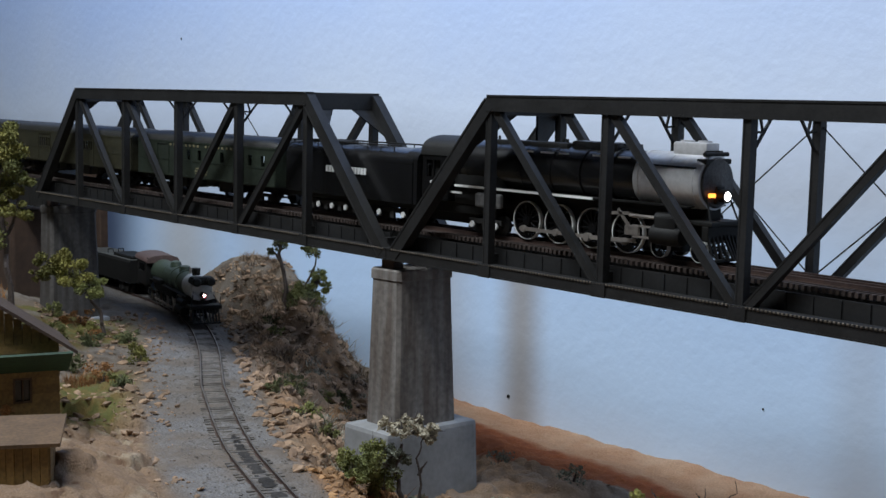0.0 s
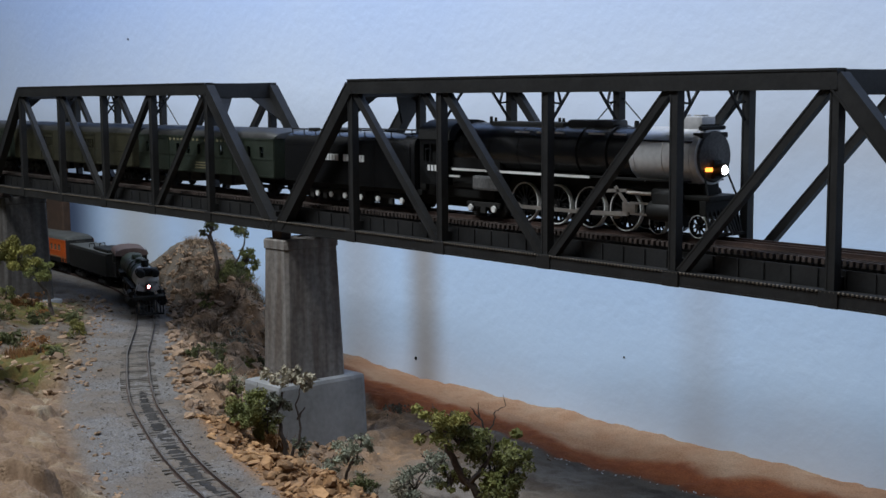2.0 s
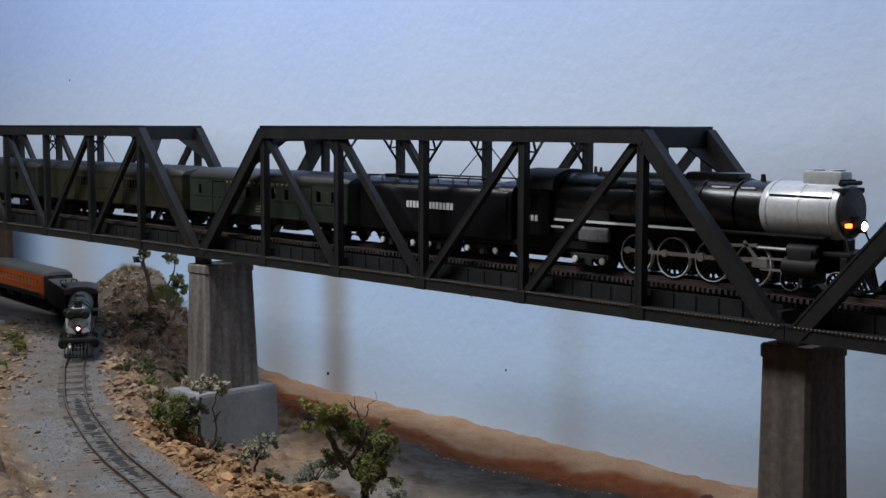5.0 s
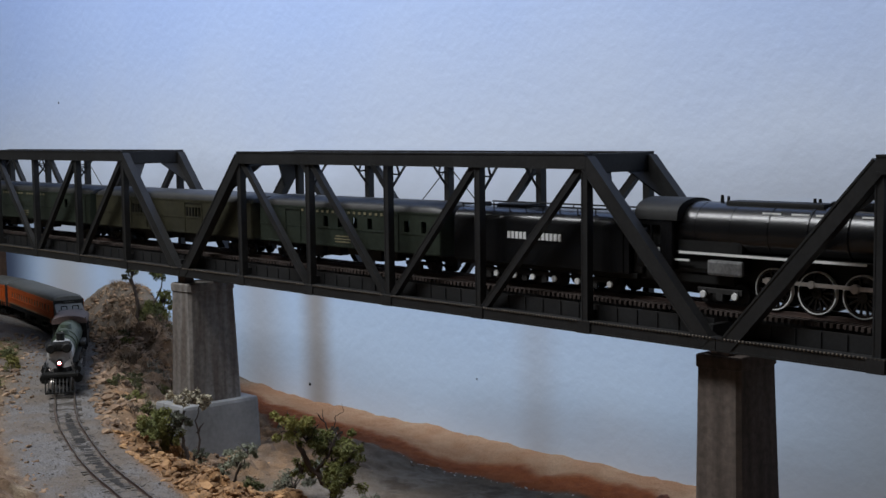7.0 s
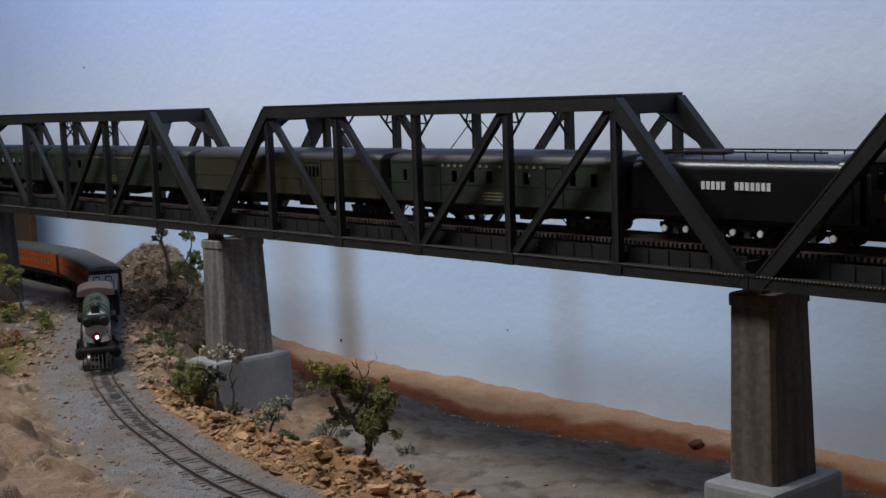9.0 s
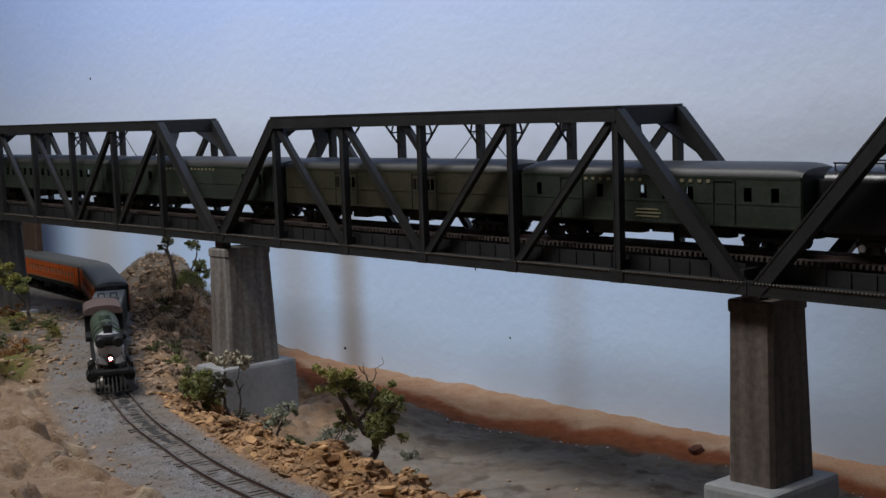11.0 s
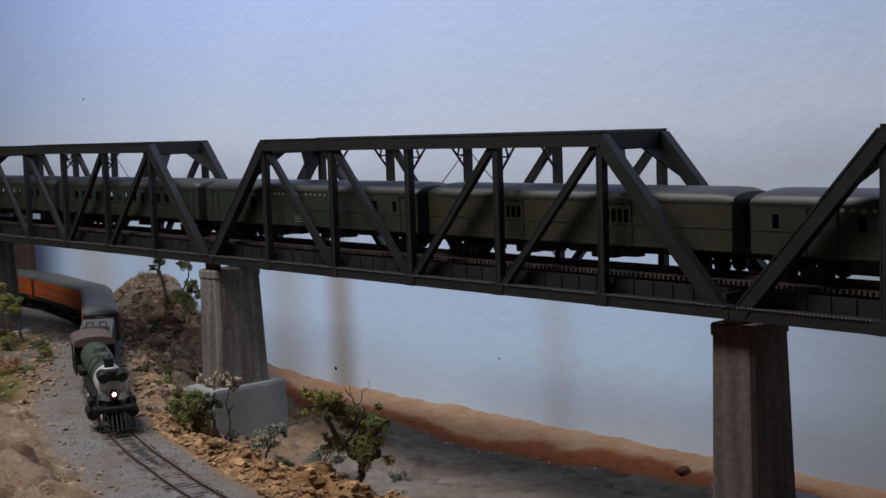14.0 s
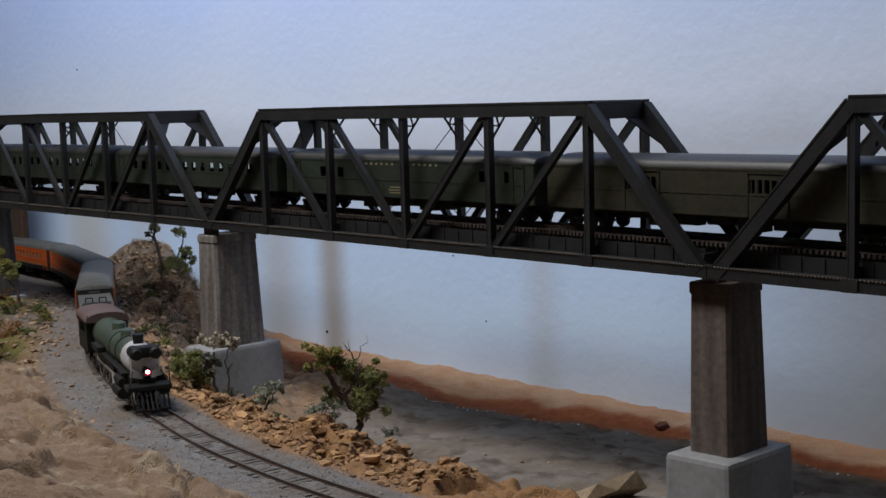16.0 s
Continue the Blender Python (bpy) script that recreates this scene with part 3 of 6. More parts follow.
def truss_span(x0):
    """A through truss of six panels; the near truss stands on y = 0, chord bottoms on z = 0."""
    t = thing("truss_bridge", GRADE @ pose(x0, 0, 0), "dark grey riveted steel through truss bridge span on piers", "bridge", "bridge spans")
    zb, zt = 0.0036, DEPTH - 0.0045
    for y, s in ((0.0, -1), (WIDTH, 1)):
        bm = bmesh.new()
        channel(bm, (-0.0027, y, zb), (SPAN + 0.0027, y, zb), 0.0062, 0.0072, 0.0010)
        part("bottom_chord", bm, STEEL, t)
        bm = bmesh.new()
        channel(bm, (PANEL - 0.0015, y, zt), (5 * PANEL + 0.0015, y, zt), 0.0068, 0.0090, 0.0011)
        part("top_chord", bm, STEEL, t)
        for a, b in ((0, 1), (6, 5)):
            bm = bmesh.new()
            channel(bm, (a * PANEL + (0.003 if a == 0 else -0.003), y, zb), (b * PANEL, y, zt), 0.0066, 0.0085, 0.0011)
            part("end_post", bm, STEEL, t)
        for i in range(1, 6):
            bm = bmesh.new()
            channel(bm, (i * PANEL, y, zb), (i * PANEL, y, zt), 0.0050, 0.0046, 0.0009)
            part("post", bm, STEEL, t)
            bm = bmesh.new()
            box(bm, i * PANEL - 0.0048, i * PANEL + 0.0048, y + s * 0.0032 - 0.0004, y + s * 0.0032 + 0.0004, -0.0002, 0.0074, 0.0002)
            part("gusset_plate", bm, STEEL, t)
        for a, b in ((1, 2), (2, 3), (4, 3), (5, 4)):
            bm = bmesh.new()
            k = 0.004 if b > a else -0.004
            channel(bm, (a * PANEL + k, y, zt - 0.004), (b * PANEL - k, y, zb + 0.003), 0.0042, 0.0045, 0.0008)
            part("diagonal", bm, STEEL, t)
        # rows of rivet heads along both chords
        co, fa = [], []
        yy = y + s * 0.0033
        for z in (0.0067,):
            for k in range(int(SPAN / 0.0022)):
                x = 0.003 + k * 0.0022
                q = len(co)
                r, d = 0.0006, s * 0.0005
                co += [(x - r, yy, z - r), (x + r, yy, z - r), (x + r, yy, z + r), (x - r, yy, z + r), (x, yy + d, z)]
                fa += [(q, q + 1, q + 4), (q + 1, q + 2, q + 4), (q + 2, q + 3, q + 4), (q + 3, q, q + 4)]
        me = bpy.data.meshes.new("rivets")
        me.from_pydata(co, [], fa)
        me.materials.append(RIVET)
        tagged(part("rivets", me, None, t, "worn tan rivet heads along the chord"), kind="stuff")
    for a, e in ((1, -1), (5, 1)):
        # portal between the end posts: a deep plate with corner gussets
        bm = bmesh.new()
        x = a * PANEL + e * 0.0005
        box(bm, x - 0.0015, x + 0.0015, 0.002, WIDTH - 0.002, zt - 0.0068, zt + 0.0040, 0.0003)
        for y, s in ((0.0025, 1), (WIDTH - 0.0025, -1)):
            vs = [bm.verts.new((x + dx + e * 0.92 * dz, y + s * dy, zt - 0.0066 - dz)) for dx in (-0.0009, 0.0009) for dy, dz in ((0, 0), (0.0165, 0), (0.0, 0.018))]
            for f in ((0, 1, 2), (5, 4, 3), (0, 3, 4, 1), (1, 4, 5, 2), (2, 5, 3, 0)):
                bm.faces.new([vs[k] for k in f])
        part("portal_brace", bm, STEEL, t)
    for i in range(2, 5):
        bm = bmesh.new()
        beam(bm, (i * PANEL, 0.002, zt), (i * PANEL, WIDTH - 0.002, zt), 0.004, 0.0055, (1, 0, 0))
        part("top_strut", bm, STEEL, t)
        for y, s in ((0.003, 1), (WIDTH - 0.003, -1)):
            bm = bmesh.new()
            beam(bm, (i * PANEL, y, zt - 0.019), (i * PANEL, y + s * 0.014, zt - 0.002), 0.0012, 0.0012)
            beam(bm, (i * PANEL, y, zt - 0.010), (i * PANEL, y + s * 0.0065, zt - 0.0105), 0.001, 0.001)
            beam(bm, (i * PANEL, y + s * 0.0065, zt - 0.0105), (i * PANEL, y + s * 0.0040, zt - 0.003), 0.001, 0.001)
            part("knee_brace", bm, STEEL, t)
    for i in range(1, 5):
        for y0, y1 in ((0, WIDTH), (WIDTH, 0)):
            bm = bmesh.new()
            cyl(bm, (i * PANEL, y0, zt), ((i + 1) * PANEL, y1, zt), 0.0005, n=6)
            part("lateral_rod", bm, STEEL, t)
    for i in (2, 3):
        for z0, z1 in ((zt - 0.006, 0.016), (0.016, zt - 0.006)):
            bm = bmesh.new()
            cyl(bm, (i * PANEL, WIDTH, z0), ((i + 1) * PANEL, WIDTH, z1), 0.0004, n=6)
            part("counter_rod", bm, STEEL, t)
    for i in range(7):
        bm = bmesh.new()
        x = min(max(i * PANEL, 0.004), SPAN - 0.004)
        channel(bm, (x, 0.002, 0.0075), (x, WIDTH - 0.002, 0.0075), 0.004, 0.0105, 0.0008, (1, 0, 0))
        part("floor_beam", bm, STEEL, t)
    for y in (MID - 0.009, MID + 0.009):
        bm = bmesh.new()
        channel(bm, (0.003, y, 0.0104), (SPAN - 0.003, y, 0.0104), 0.0035, 0.0104, 0.0007)
        for k in range(24):
            box(bm, 0.01 + k * 0.0215, 0.011 + k * 0.0215, y - 0.0017, y + 0.0017, 0.0062, 0.0150)
        part("stringer", bm, STEEL, t)
    # a plate girder walkway face behind the near chord
    for y in (0.0062, WIDTH - 0.0062):
        bm = bmesh.new()
        beam(bm, (0.004, y, 0.0105), (SPAN - 0.004, y, 0.0105), 0.0008, 0.0100)
        for k in range(36):
            beam(bm, (0.010 + k * 0.0142, y - 0.0006, 0.006), (0.010 + k * 0.0142, y - 0.0006, 0.0152), 0.0008, 0.0008)
        part("side_girder", bm, STEEL, t)
    return t


def bridge_track():
    t = thing("bridge_track", GRADE @ pose(0, MID - 0.028, -0.0014), "brown railway track with timber ties across the bridge deck", "railway track", kind="structure")
    x0, x1 = -2.2, 2.2
    for y, name, h, mt in ((0.028 - 0.0079, "rail", 0.0022, RUST), (0.028 + 0.0079, "rail", 0.0022, RUST), (0.0235, "guard_rail", 0.0016, RUST), (0.0325, "guard_rail", 0.0016, RUST)):
        bm = bmesh.new()
        top = 0.0203 + h
        box(bm, x0, x1, y - 0.0004, y + 0.0004, 0.0203, top - 0.0004)
        box(bm, x0, x1, y - 0.0011, y + 0.0011, 0.0203, 0.0206)
        box(bm, x0, x1, y - 0.0005, y + 0.0005, top - 0.0006, top)
        part(name, bm, mt, t)
    bm = bmesh.new()
    box(bm, -0.0009, 0.0009, 0.0105, 0.0455, 0.0180, 0.0203, 0.0001)
    me = mesh_of("tie", bm, TIE)
    n = 0
    x = -0.36
    while n < 290 and x < 0.64:
        part("tie", me, None, t, m=pose(x, 0.0006 * math.sin(n * 7.1), 0, 0, 0, 0))
        x += 0.0034
        n += 1
    bm = bmesh.new()
    for lo, hi in ((-1.2, -0.362), (x, 1.3)):
        u = lo
        while u < hi:
            box(bm, u - 0.0009, u + 0.0009, 0.0105, 0.0455, 0.0180, 0.0203)
            u += 0.0034
    tagged(part("far_ties", bm, TIE, t), kind="stuff")


def pier(x, top, foot_top, base, hw, shaft, footing, label, y=0.028, skew=0.0):
    t = thing("bridge_pier", pose(x, y, 0, 0, 0, skew), label, "pier", "bridge piers")
    (tw, td), (bw, bd) = shaft
    bm = bmesh.new()
    # tapered shaft with narrow chamfered corners
    rings = []
    for z, w, d in ((foot_top - 0.002, bw, bd), (top - 0.009, tw, td), (top - 0.007, tw, td), (top - 0.0065, tw + 0.0007, td + 0.0007), (top - 0.001, tw + 0.0007, td + 0.0007), (top, tw, td)):
        c = 0.0022
        rings.append([bm.verts.new(p) for p in ((-w + c, -d, z), (w - c, -d, z), (w, -d + c, z), (w, d - c, z), (w - c, d, z), (-w + c, d, z), (-w, d - c, z), (-w, -d + c, z))])
    for A, B in zip(rings, rings[1:]):
        for k in range(8):
            bm.faces.new((A[k], A[(k + 1) % 8], B[(k + 1) % 8], B[k]))
    bm.faces.new(rings[0])
    bm.faces.new(rings[-1])
    part("shaft", bm, hw, t)
    fw, fd = footing
    bm = bmesh.new()
    vs = box(bm, -fw, fw, -fd, fd, base, foot_top, 0.003)
    for v in vs:
        if v.co.z < (base + foot_top) / 2:
            v.co.x *= 1.05
            v.co.y *= 1.04
    part("footing", bm, FOOT, t, "pale grey cast footing block")
    for yy in (0.0 - y + 0.002, WIDTH - y - 0.002):
        bm = bmesh.new()
        box(bm, -0.006, 0.006, max(-td + 0.006, min(td - 0.006, yy)) - 0.004, max(-td + 0.006, min(td - 0.006, yy)) + 0.004, top, 0.3016 - 0.020 * x, 0.0006)
        part("bearing", bm, RUST, t, "rusty bridge bearing")
    return t


def bridge():
    for x0 in (-SPAN - GAP, 0.0, SPAN + GAP):
        truss_span(x0)
    # plain deck girders carry the line on at both ends
    for x0, x1 in ((-2.2, -SPAN - GAP - 0.004), (2 * SPAN + 2 * GAP + 0.004, 2.2)):
        t = thing("deck_girder", GRADE, "dark steel plate girder carrying the line beyond the trusses", "bridge")
        for y in (0.012, 0.044):
            bm = bmesh.new()
            channel(bm, (x0, y, 0.003), (x1, y, 0.003), 0.006, 0.026, 0.0012)
            k = x0 + 0.01
            while k < x1:
                box(bm, k, k + 0.001, y - 0.003, y + 0.003, -0.009, 0.015)
                k += 0.03
            part("girder", bm, STEEL, t)
    bridge_track()
    pier(-0.007, 0.2955, 0.198, 0.13, PIERGREY, ((0.0142, 0.0215), (0.0164, 0.0240)), (0.0225, 0.036), "tall grey-brown concrete bridge pier on a pale footing", y=0.021)
    pier(0.5165, 0.2868, 0.187, 0.12, PIERBROWN, ((0.0138, 0.0170), (0.0150, 0.0195)), (0.0225, 0.032), "tall brown weathered concrete bridge pier on a pale footing", y=0.024)
    pier(-0.529, 0.3050, 0.200, 0.15, PIERDARK, ((0.0125, 0.022), (0.0140, 0.025)), (0.019, 0.032), "tall grey concrete bridge pier beside the lower track", y=0.030)
    bm = bmesh.new()
    vs = box(bm, -0.95, -0.60, 0.004, 0.052, 0.15, 0.296, 0.003)
    tagged(new("bridge_abutment", mesh_of("bridge_abutment", bm, POST)), "dark brown abutment wall under the line's end", "abutment")


def lower_track():
    strip = np.arange(-0.060, 0.215, 0.002)
    co, fa = [], []
    for k, s in enumerate(strip):
        x, y, a = on_line(s)
        w = 0.0036 * math.sin(math.pi * (k + 1) / (len(strip) + 1)) ** 0.4 + 0.0013 * math.sin(k * 2.1) * math.sin(k * 0.83)
        for o in (-w, w):
            co.append((x - math.sin(a) * (o + 0.001), y + math.cos(a) * (o + 0.001), RAIL_Z - 0.0020))
        if k and math.sin(k * 1.7) * math.sin(k * 0.37 + 1) < 0.85:
            fa.append((2 * k - 2, 2 * k - 1, 2 * k + 1, 2 * k))
    me = bpy.data.meshes.new("oil_patch")
    me.from_pydata(co, [], fa)
    me.materials.append(mat("oily_cinders", (0.035, 0.031, 0.028), 0.95, 0, 0.5, 500, 0.4))
    tagged(new("oil_patch", me), "black oily cinder patch between the rails", "stain", kind="structure")
    # a bed of dark cinders between the rails, ragged at its edges
    strip = np.arange(-0.62, 0.95, 0.003)
    co, fa = [], []
    for k, s in enumerate(strip):
        x, y, a = on_line(s)
        w = 0.0064 + 0.0006 * math.sin(k * 1.9) * math.sin(k * 0.71)
        for o in (-w, w):
            co.append((x - math.sin(a) * o, y + math.cos(a) * o, RAIL_Z - 0.0025))
        if k:
            fa.append((2 * k - 2, 2 * k - 1, 2 * k + 1, 2 * k))
    me = bpy.data.meshes.new("cinder_bed")
    me.from_pydata(co, [], fa)
    me.materials.append(mat("brown_cinders", (0.088, 0.074, 0.063), 0.95, 0, 0.45, 420, 0.4, (0.135, 0.122, 0.11)))
    tagged(new("cinder_bed", me), "brown cinder bed between the rails", "ballast", kind="structure")
    t = thing("curved_track", ident(), "weathered curved railway track on grey ballast", "railway track", kind="structure")
    s0, s1 = -1.4, 1.1
    S = np.arange(s0, s1, 0.006)
    for off in (-0.0079, 0.0079):
        co, fa = [], []
        for k, s in enumerate(S):
            x, y, a = on_line(s)
            nx, ny = -math.sin(a), math.cos(a)
            for o, z in ((-0.0011, RAIL_Z - 0.0024), (-0.0004, RAIL_Z - 0.0020), (-0.0004, RAIL_Z - 0.0005), (-0.0005, RAIL_Z), (0.0005, RAIL_Z), (0.0004, RAIL_Z - 0.0005), (0.0004, RAIL_Z - 0.0020), (0.0011, RAIL_Z - 0.0024)):
                co.append((x + nx * (off + o), y + ny * (off + o), z))
            if k:
                q = (k - 1) * 8
                fa += [(q + j, q + (j + 1) % 8, q + 8 + (j + 1) % 8, q + 8 + j) for j in range(8)]
        me = bpy.data.meshes.new("rail")
        me.from_pydata(co, [], fa)
        me.materials.append(RUST)
        me.materials.append(RAILTOP)
        for p in me.polygons:
            if p.index % 8 == 3:
                p.material_index = 1
        part("rail", me, None, t)
    bm = bmesh.new()
    box(bm, -0.0013, 0.0013, -0.0128, 0.0128, RAIL_Z - 0.0060, RAIL_Z - 0.0022, 0.0002)
    me = mesh_of("tie", bm, OLDTIE)
    n, s = 0, -0.55
    while n < 295 and s < 0.95:
        x, y, a = on_line(s)
        part("tie", me, None, t, m=pose(x, y, 0.0003 * math.sin(n * 5.0), 0, 0, math.degrees(a) + 1.2 * math.sin(n * 2.7)))
        s += 0.0058
        n += 1


# ---- rolling stock ----
def axle(parent, x, r, gauge=0.0079, name="wheelset", tire=None, z=None, spokes=0, label=""):
    """Two wheels on an axle, its origin on the axle's line."""
    z = r if z is None else z
    bm = bmesh.new()
    for y in (-gauge, gauge):
        s = 1 if y > 0 else -1
        if spokes:
            prof = [(-0.0011, 0.83), (-0.0011, 0.95), (0.0011, 0.95), (0.0011, 0.83)]
            rings = []
            for a, q in prof:
                rings.append([bm.verts.new((math.cos(2 * math.pi * k / 28) * r * q, y + a, math.sin(2 * math.pi * k / 28) * r * q)) for k in range(28)])
            for i in range(4):
                A, B = rings[i], rings[(i + 1) % 4]
                for k in range(28):
                    bm.faces.new((A[k], A[(k + 1) % 28], B[(k + 1) % 28], B[k]))
            for k in range(spokes):
                a = 2 * math.pi * k / spokes
                beam(bm, (0, y, 0), (math.cos(a) * r * 0.85, y, math.sin(a) * r * 0.85), 0.0011, r * 0.10)
            lathe(bm, [(y - 0.0014, r * 0.26), (y + 0.0014, r * 0.26)], 12, "y")
            box(bm, -r * 0.30, r * 0.30, y - 0.0009, y + 0.0009, -r * 0.80, -r * 0.42)
        else:
            lathe(bm, [(y - 0.0012, r * 0.90), (y - 0.0002, r * 0.94), (y + 0.0012, r * 0.90)], 18, "y")
            lathe(bm, [(y + s * 0.0010, r * 0.35), (y + s * 0.0022, r * 0.30)], 10, "y")
    cyl(bm, (0, -gauge, 0), (0, gauge, 0), r * 0.14, n=8)
    w = part(name, bm, BLACK if spokes else UNDER, parent, label, m=pose(x, 0, z))
    bm = bmesh.new()
    for y in (-gauge, gauge):
        s = 1 if y > 0 else -1
        prof = [(-0.0013, 0.945), (-0.0013, 1.0), (0.0013, 1.0), (0.0013, 0.945)] if tire is not None else [(-0.0012, 0.93), (-0.0012, 1.0), (0.0012, 1.0), (0.0012, 0.93)]
        rings = [[bm.verts.new((math.cos(2 * math.pi * k / 28) * r * q, y + a, math.sin(2 * math.pi * k / 28) * r * q)) for k in range(28)] for a, q in prof]
        for i in range(4):
            A, B = rings[i], rings[(i + 1) % 4]
            for k in range(28):
                bm.faces.new((A[k], A[(k + 1) % 28], B[(k + 1) % 28], B[k]))
    part("tire", bm, tire or (RODSTEEL if spokes else UNDER), w, "white-painted tire" if tire else "")
    return w


def truck(parent, xc, axles, r, half, dot=None):
    """A coach or tender truck: side frames, journals, and its axles."""
    for y in (-half, half):
        s = 1 if y > 0 else -1
        bm = bmesh.new()
        a, b = xc + axles[0], xc + axles[-1]
        box(bm, a - r * 0.7, b + r * 0.7, y - 0.0008, y + 0.0008, r * 1.05, r * 1.55, 0.0003)
        for q in axles:
            box(bm, xc + q - r * 0.34, xc + q + r * 0.34, y - 0.0011 + s * 0.0002, y + 0.0011 + s * 0.0002, r * 0.55, r * 1.45, 0.0002)
        for q, w in zip(axles, axles[1:]):
            box(bm, xc + (q + w) / 2 - r * 0.35, xc + (q + w) / 2 + r * 0.35, y - 0.0009, y + 0.0009, r * 0.45, r * 1.1, 0.0002)
        part("truck_frame", bm, UNDER, parent)
        if dot is not None:
            for q in axles:
                bm = bmesh.new()
                cyl(bm, (xc + q, y + s * 0.001, r * 0.95), (xc + q, y + s * 0.0021, r * 0.95), r * 0.36, r * 0.30, 14)
                part("journal_cover", bm, dot, parent, "white axle cover")
    for q in axles:
        axle(parent, xc + q, r)


def roof_profile(hw, z0, z1, mono=False):
    pts = []
    for k in range(13):
        a = math.pi * k / 12
        pts.append((-math.cos(a) * hw, z0 + (z1 - z0) * (math.sin(a) ** 0.7)))
    return pts


def coach(length, m, body, label, windows, doors=(), barred=(), roofm=None, lettering="", group="", lower=None, half=0.0183, clere=True, sill=0.0270, head=0.0345, lit=()):
    """A passenger or baggage car on the x axis, its middle at the origin, rail tops at z = 0. windows: (from, to) along x."""
    t = thing("passenger_car", m, label, "railway car", group)
    h0, h1, eave, top = 0.0135, 0.0158, 0.0405, 0.0475
    L = length / 2 - 0.0062
    cuts = sorted(windows)
    for y in (-half, half):
        s = 1 if y > 0 else -1
        bm = bmesh.new()
        y0, y1 = y - 0.0006, y + 0.0006
        box(bm, -L, L, y0, y1, h0, sill)
        box(bm, -L, L, y0, y1, head, eave)
        x = -L
        for a, b in cuts:
            box(bm, x, a, y0, y1, sill, head)
            x = b
        box(bm, x, L, y0, y1, sill, head)
        box(bm, -L, L, y + s * 0.0005, y + s * 0.0009, sill - 0.0014, sill - 0.0006)
        box(bm, -L, L, y + s * 0.0005, y + s * 0.0009, h0, h0 + 0.0012)
        box(bm, -L, L, y + s * 0.0005, y + s * 0.0009, eave - 0.0012, eave)
        part("side", bm, body, t)
        if lower is not None:
            for z, w, mm in lower:
                bm = bmesh.new()
                box(bm, -L, L, y + s * 0.0004, y + s * 0.0010, z, z + w)
                part("colour_band", bm, mm, t)
        for i, (a, b) in enumerate(cuts):
            bm = bmesh.new()
            box(bm, a - 0.0002, b + 0.0002, y - s * 0.0004 - 0.0001, y - s * 0.0004 + 0.0001, sill, head)
            p = part("pane", bm, PANE if i in lit or not lit else BLIND, t)
            p.visible_shadow = False
        for a, b in doors:
            bm = bmesh.new()
            for u in (a, b):
                box(bm, u - 0.0005, u + 0.0005, y + s * 0.0004, y + s * 0.0012, h0 + 0.0008, eave - 0.0018)
            box(bm, a, b, y + s * 0.0004, y + s * 0.0012, eave - 0.0026, eave - 0.0016)
            box(bm, a + 0.0008, b - 0.0008, y + s * 0.0003, y + s * 0.0008, h0 + 0.001, sill - 0.002)
            part("door", bm, body, t)
            if (a, b) in barred:
                for k in range(6):
                    bm = bmesh.new()
                    u = a + (b - a) * (k + 0.5) / 6
                    box(bm, u - 0.0003, u + 0.0003, y - 0.0003, y + 0.0007, sill, head)
                    part("window_bar", bm, UNDER, t)
    for x in (-L, L):
        s = 1 if x > 0 else -1
        bm = bmesh.new()
        vs = extrude_profile(bm, [(-half, h0), (half, h0), *[(-a, b) for a, b in roof_profile(half, eave, eave + (top - eave) * 0.5)]], x - 0.0006, x + 0.0006)
        part("end_wall", bm, UNDER if lower else body, t)
        bm = bmesh.new()
        box(bm, x, x + s * 0.0058, -0.0056, 0.0056, h0 + 0.001, eave - 0.0015, 0.0008)
        part("vestibule", bm, UNDER, t, "black folding gangway")
        bm = bmesh.new()
        box(bm, x, x + s * 0.0068, -0.0015, 0.0015, 0.0085, 0.0115, 0.0005)
        part("coupler", bm, UNDER, t)
    bm = bmesh.new()
    prof = roof_profile(half + 0.0007, eave, top)
    n = len(prof)
    # the roof's ends curve down
    rings = []
    for x, f in ((-L - 0.0012, 0.40), (-L - 0.0004, 0.66), (-L + 0.006, 0.95), (-L + 0.012, 1.0), (L - 0.012, 1.0), (L - 0.006, 0.95), (L + 0.0004, 0.66), (L + 0.0012, 0.40)):
        rings.append([bm.verts.new((x, a * (0.75 + 0.25 * f), eave + (b - eave) * f)) for a, b in prof])
    for A, B in zip(rings, rings[1:]):
        for k in range(n - 1):
            bm.faces.new((A[k], A[k + 1], B[k + 1], B[k]))
        bm.faces.new((A[n - 1], A[0], B[0], B[n - 1]))
    bm.faces.new(rings[0])
    bm.faces.new(rings[-1])
    part("roof", bm, roofm or ROOF, t, "", True)
    if clere:
        bm = bmesh.new()
        box(bm, -L + 0.012, L - 0.012, -half * 0.52, half * 0.52, top - 0.0025, top + 0.0004, 0.0008)
        part("clerestory", bm, roofm or ROOF, t)
        for k in range(5):
            bm = bmesh.new()
            x = -L + 0.03 + k * (2 * L - 0.06) / 4
            cyl(bm, (x, -0.004, top), (x, -0.004, top + 0.0022), 0.0009, 0.0012, 8)
            part("roof_vent", bm, roofm or ROOF, t)
    bm = bmesh.new()
    box(bm, -L, L, -half + 0.001, half - 0.001, h0 - 0.0012, h0 + 0.0006)
    part("floor_pan", bm, UNDER, t)
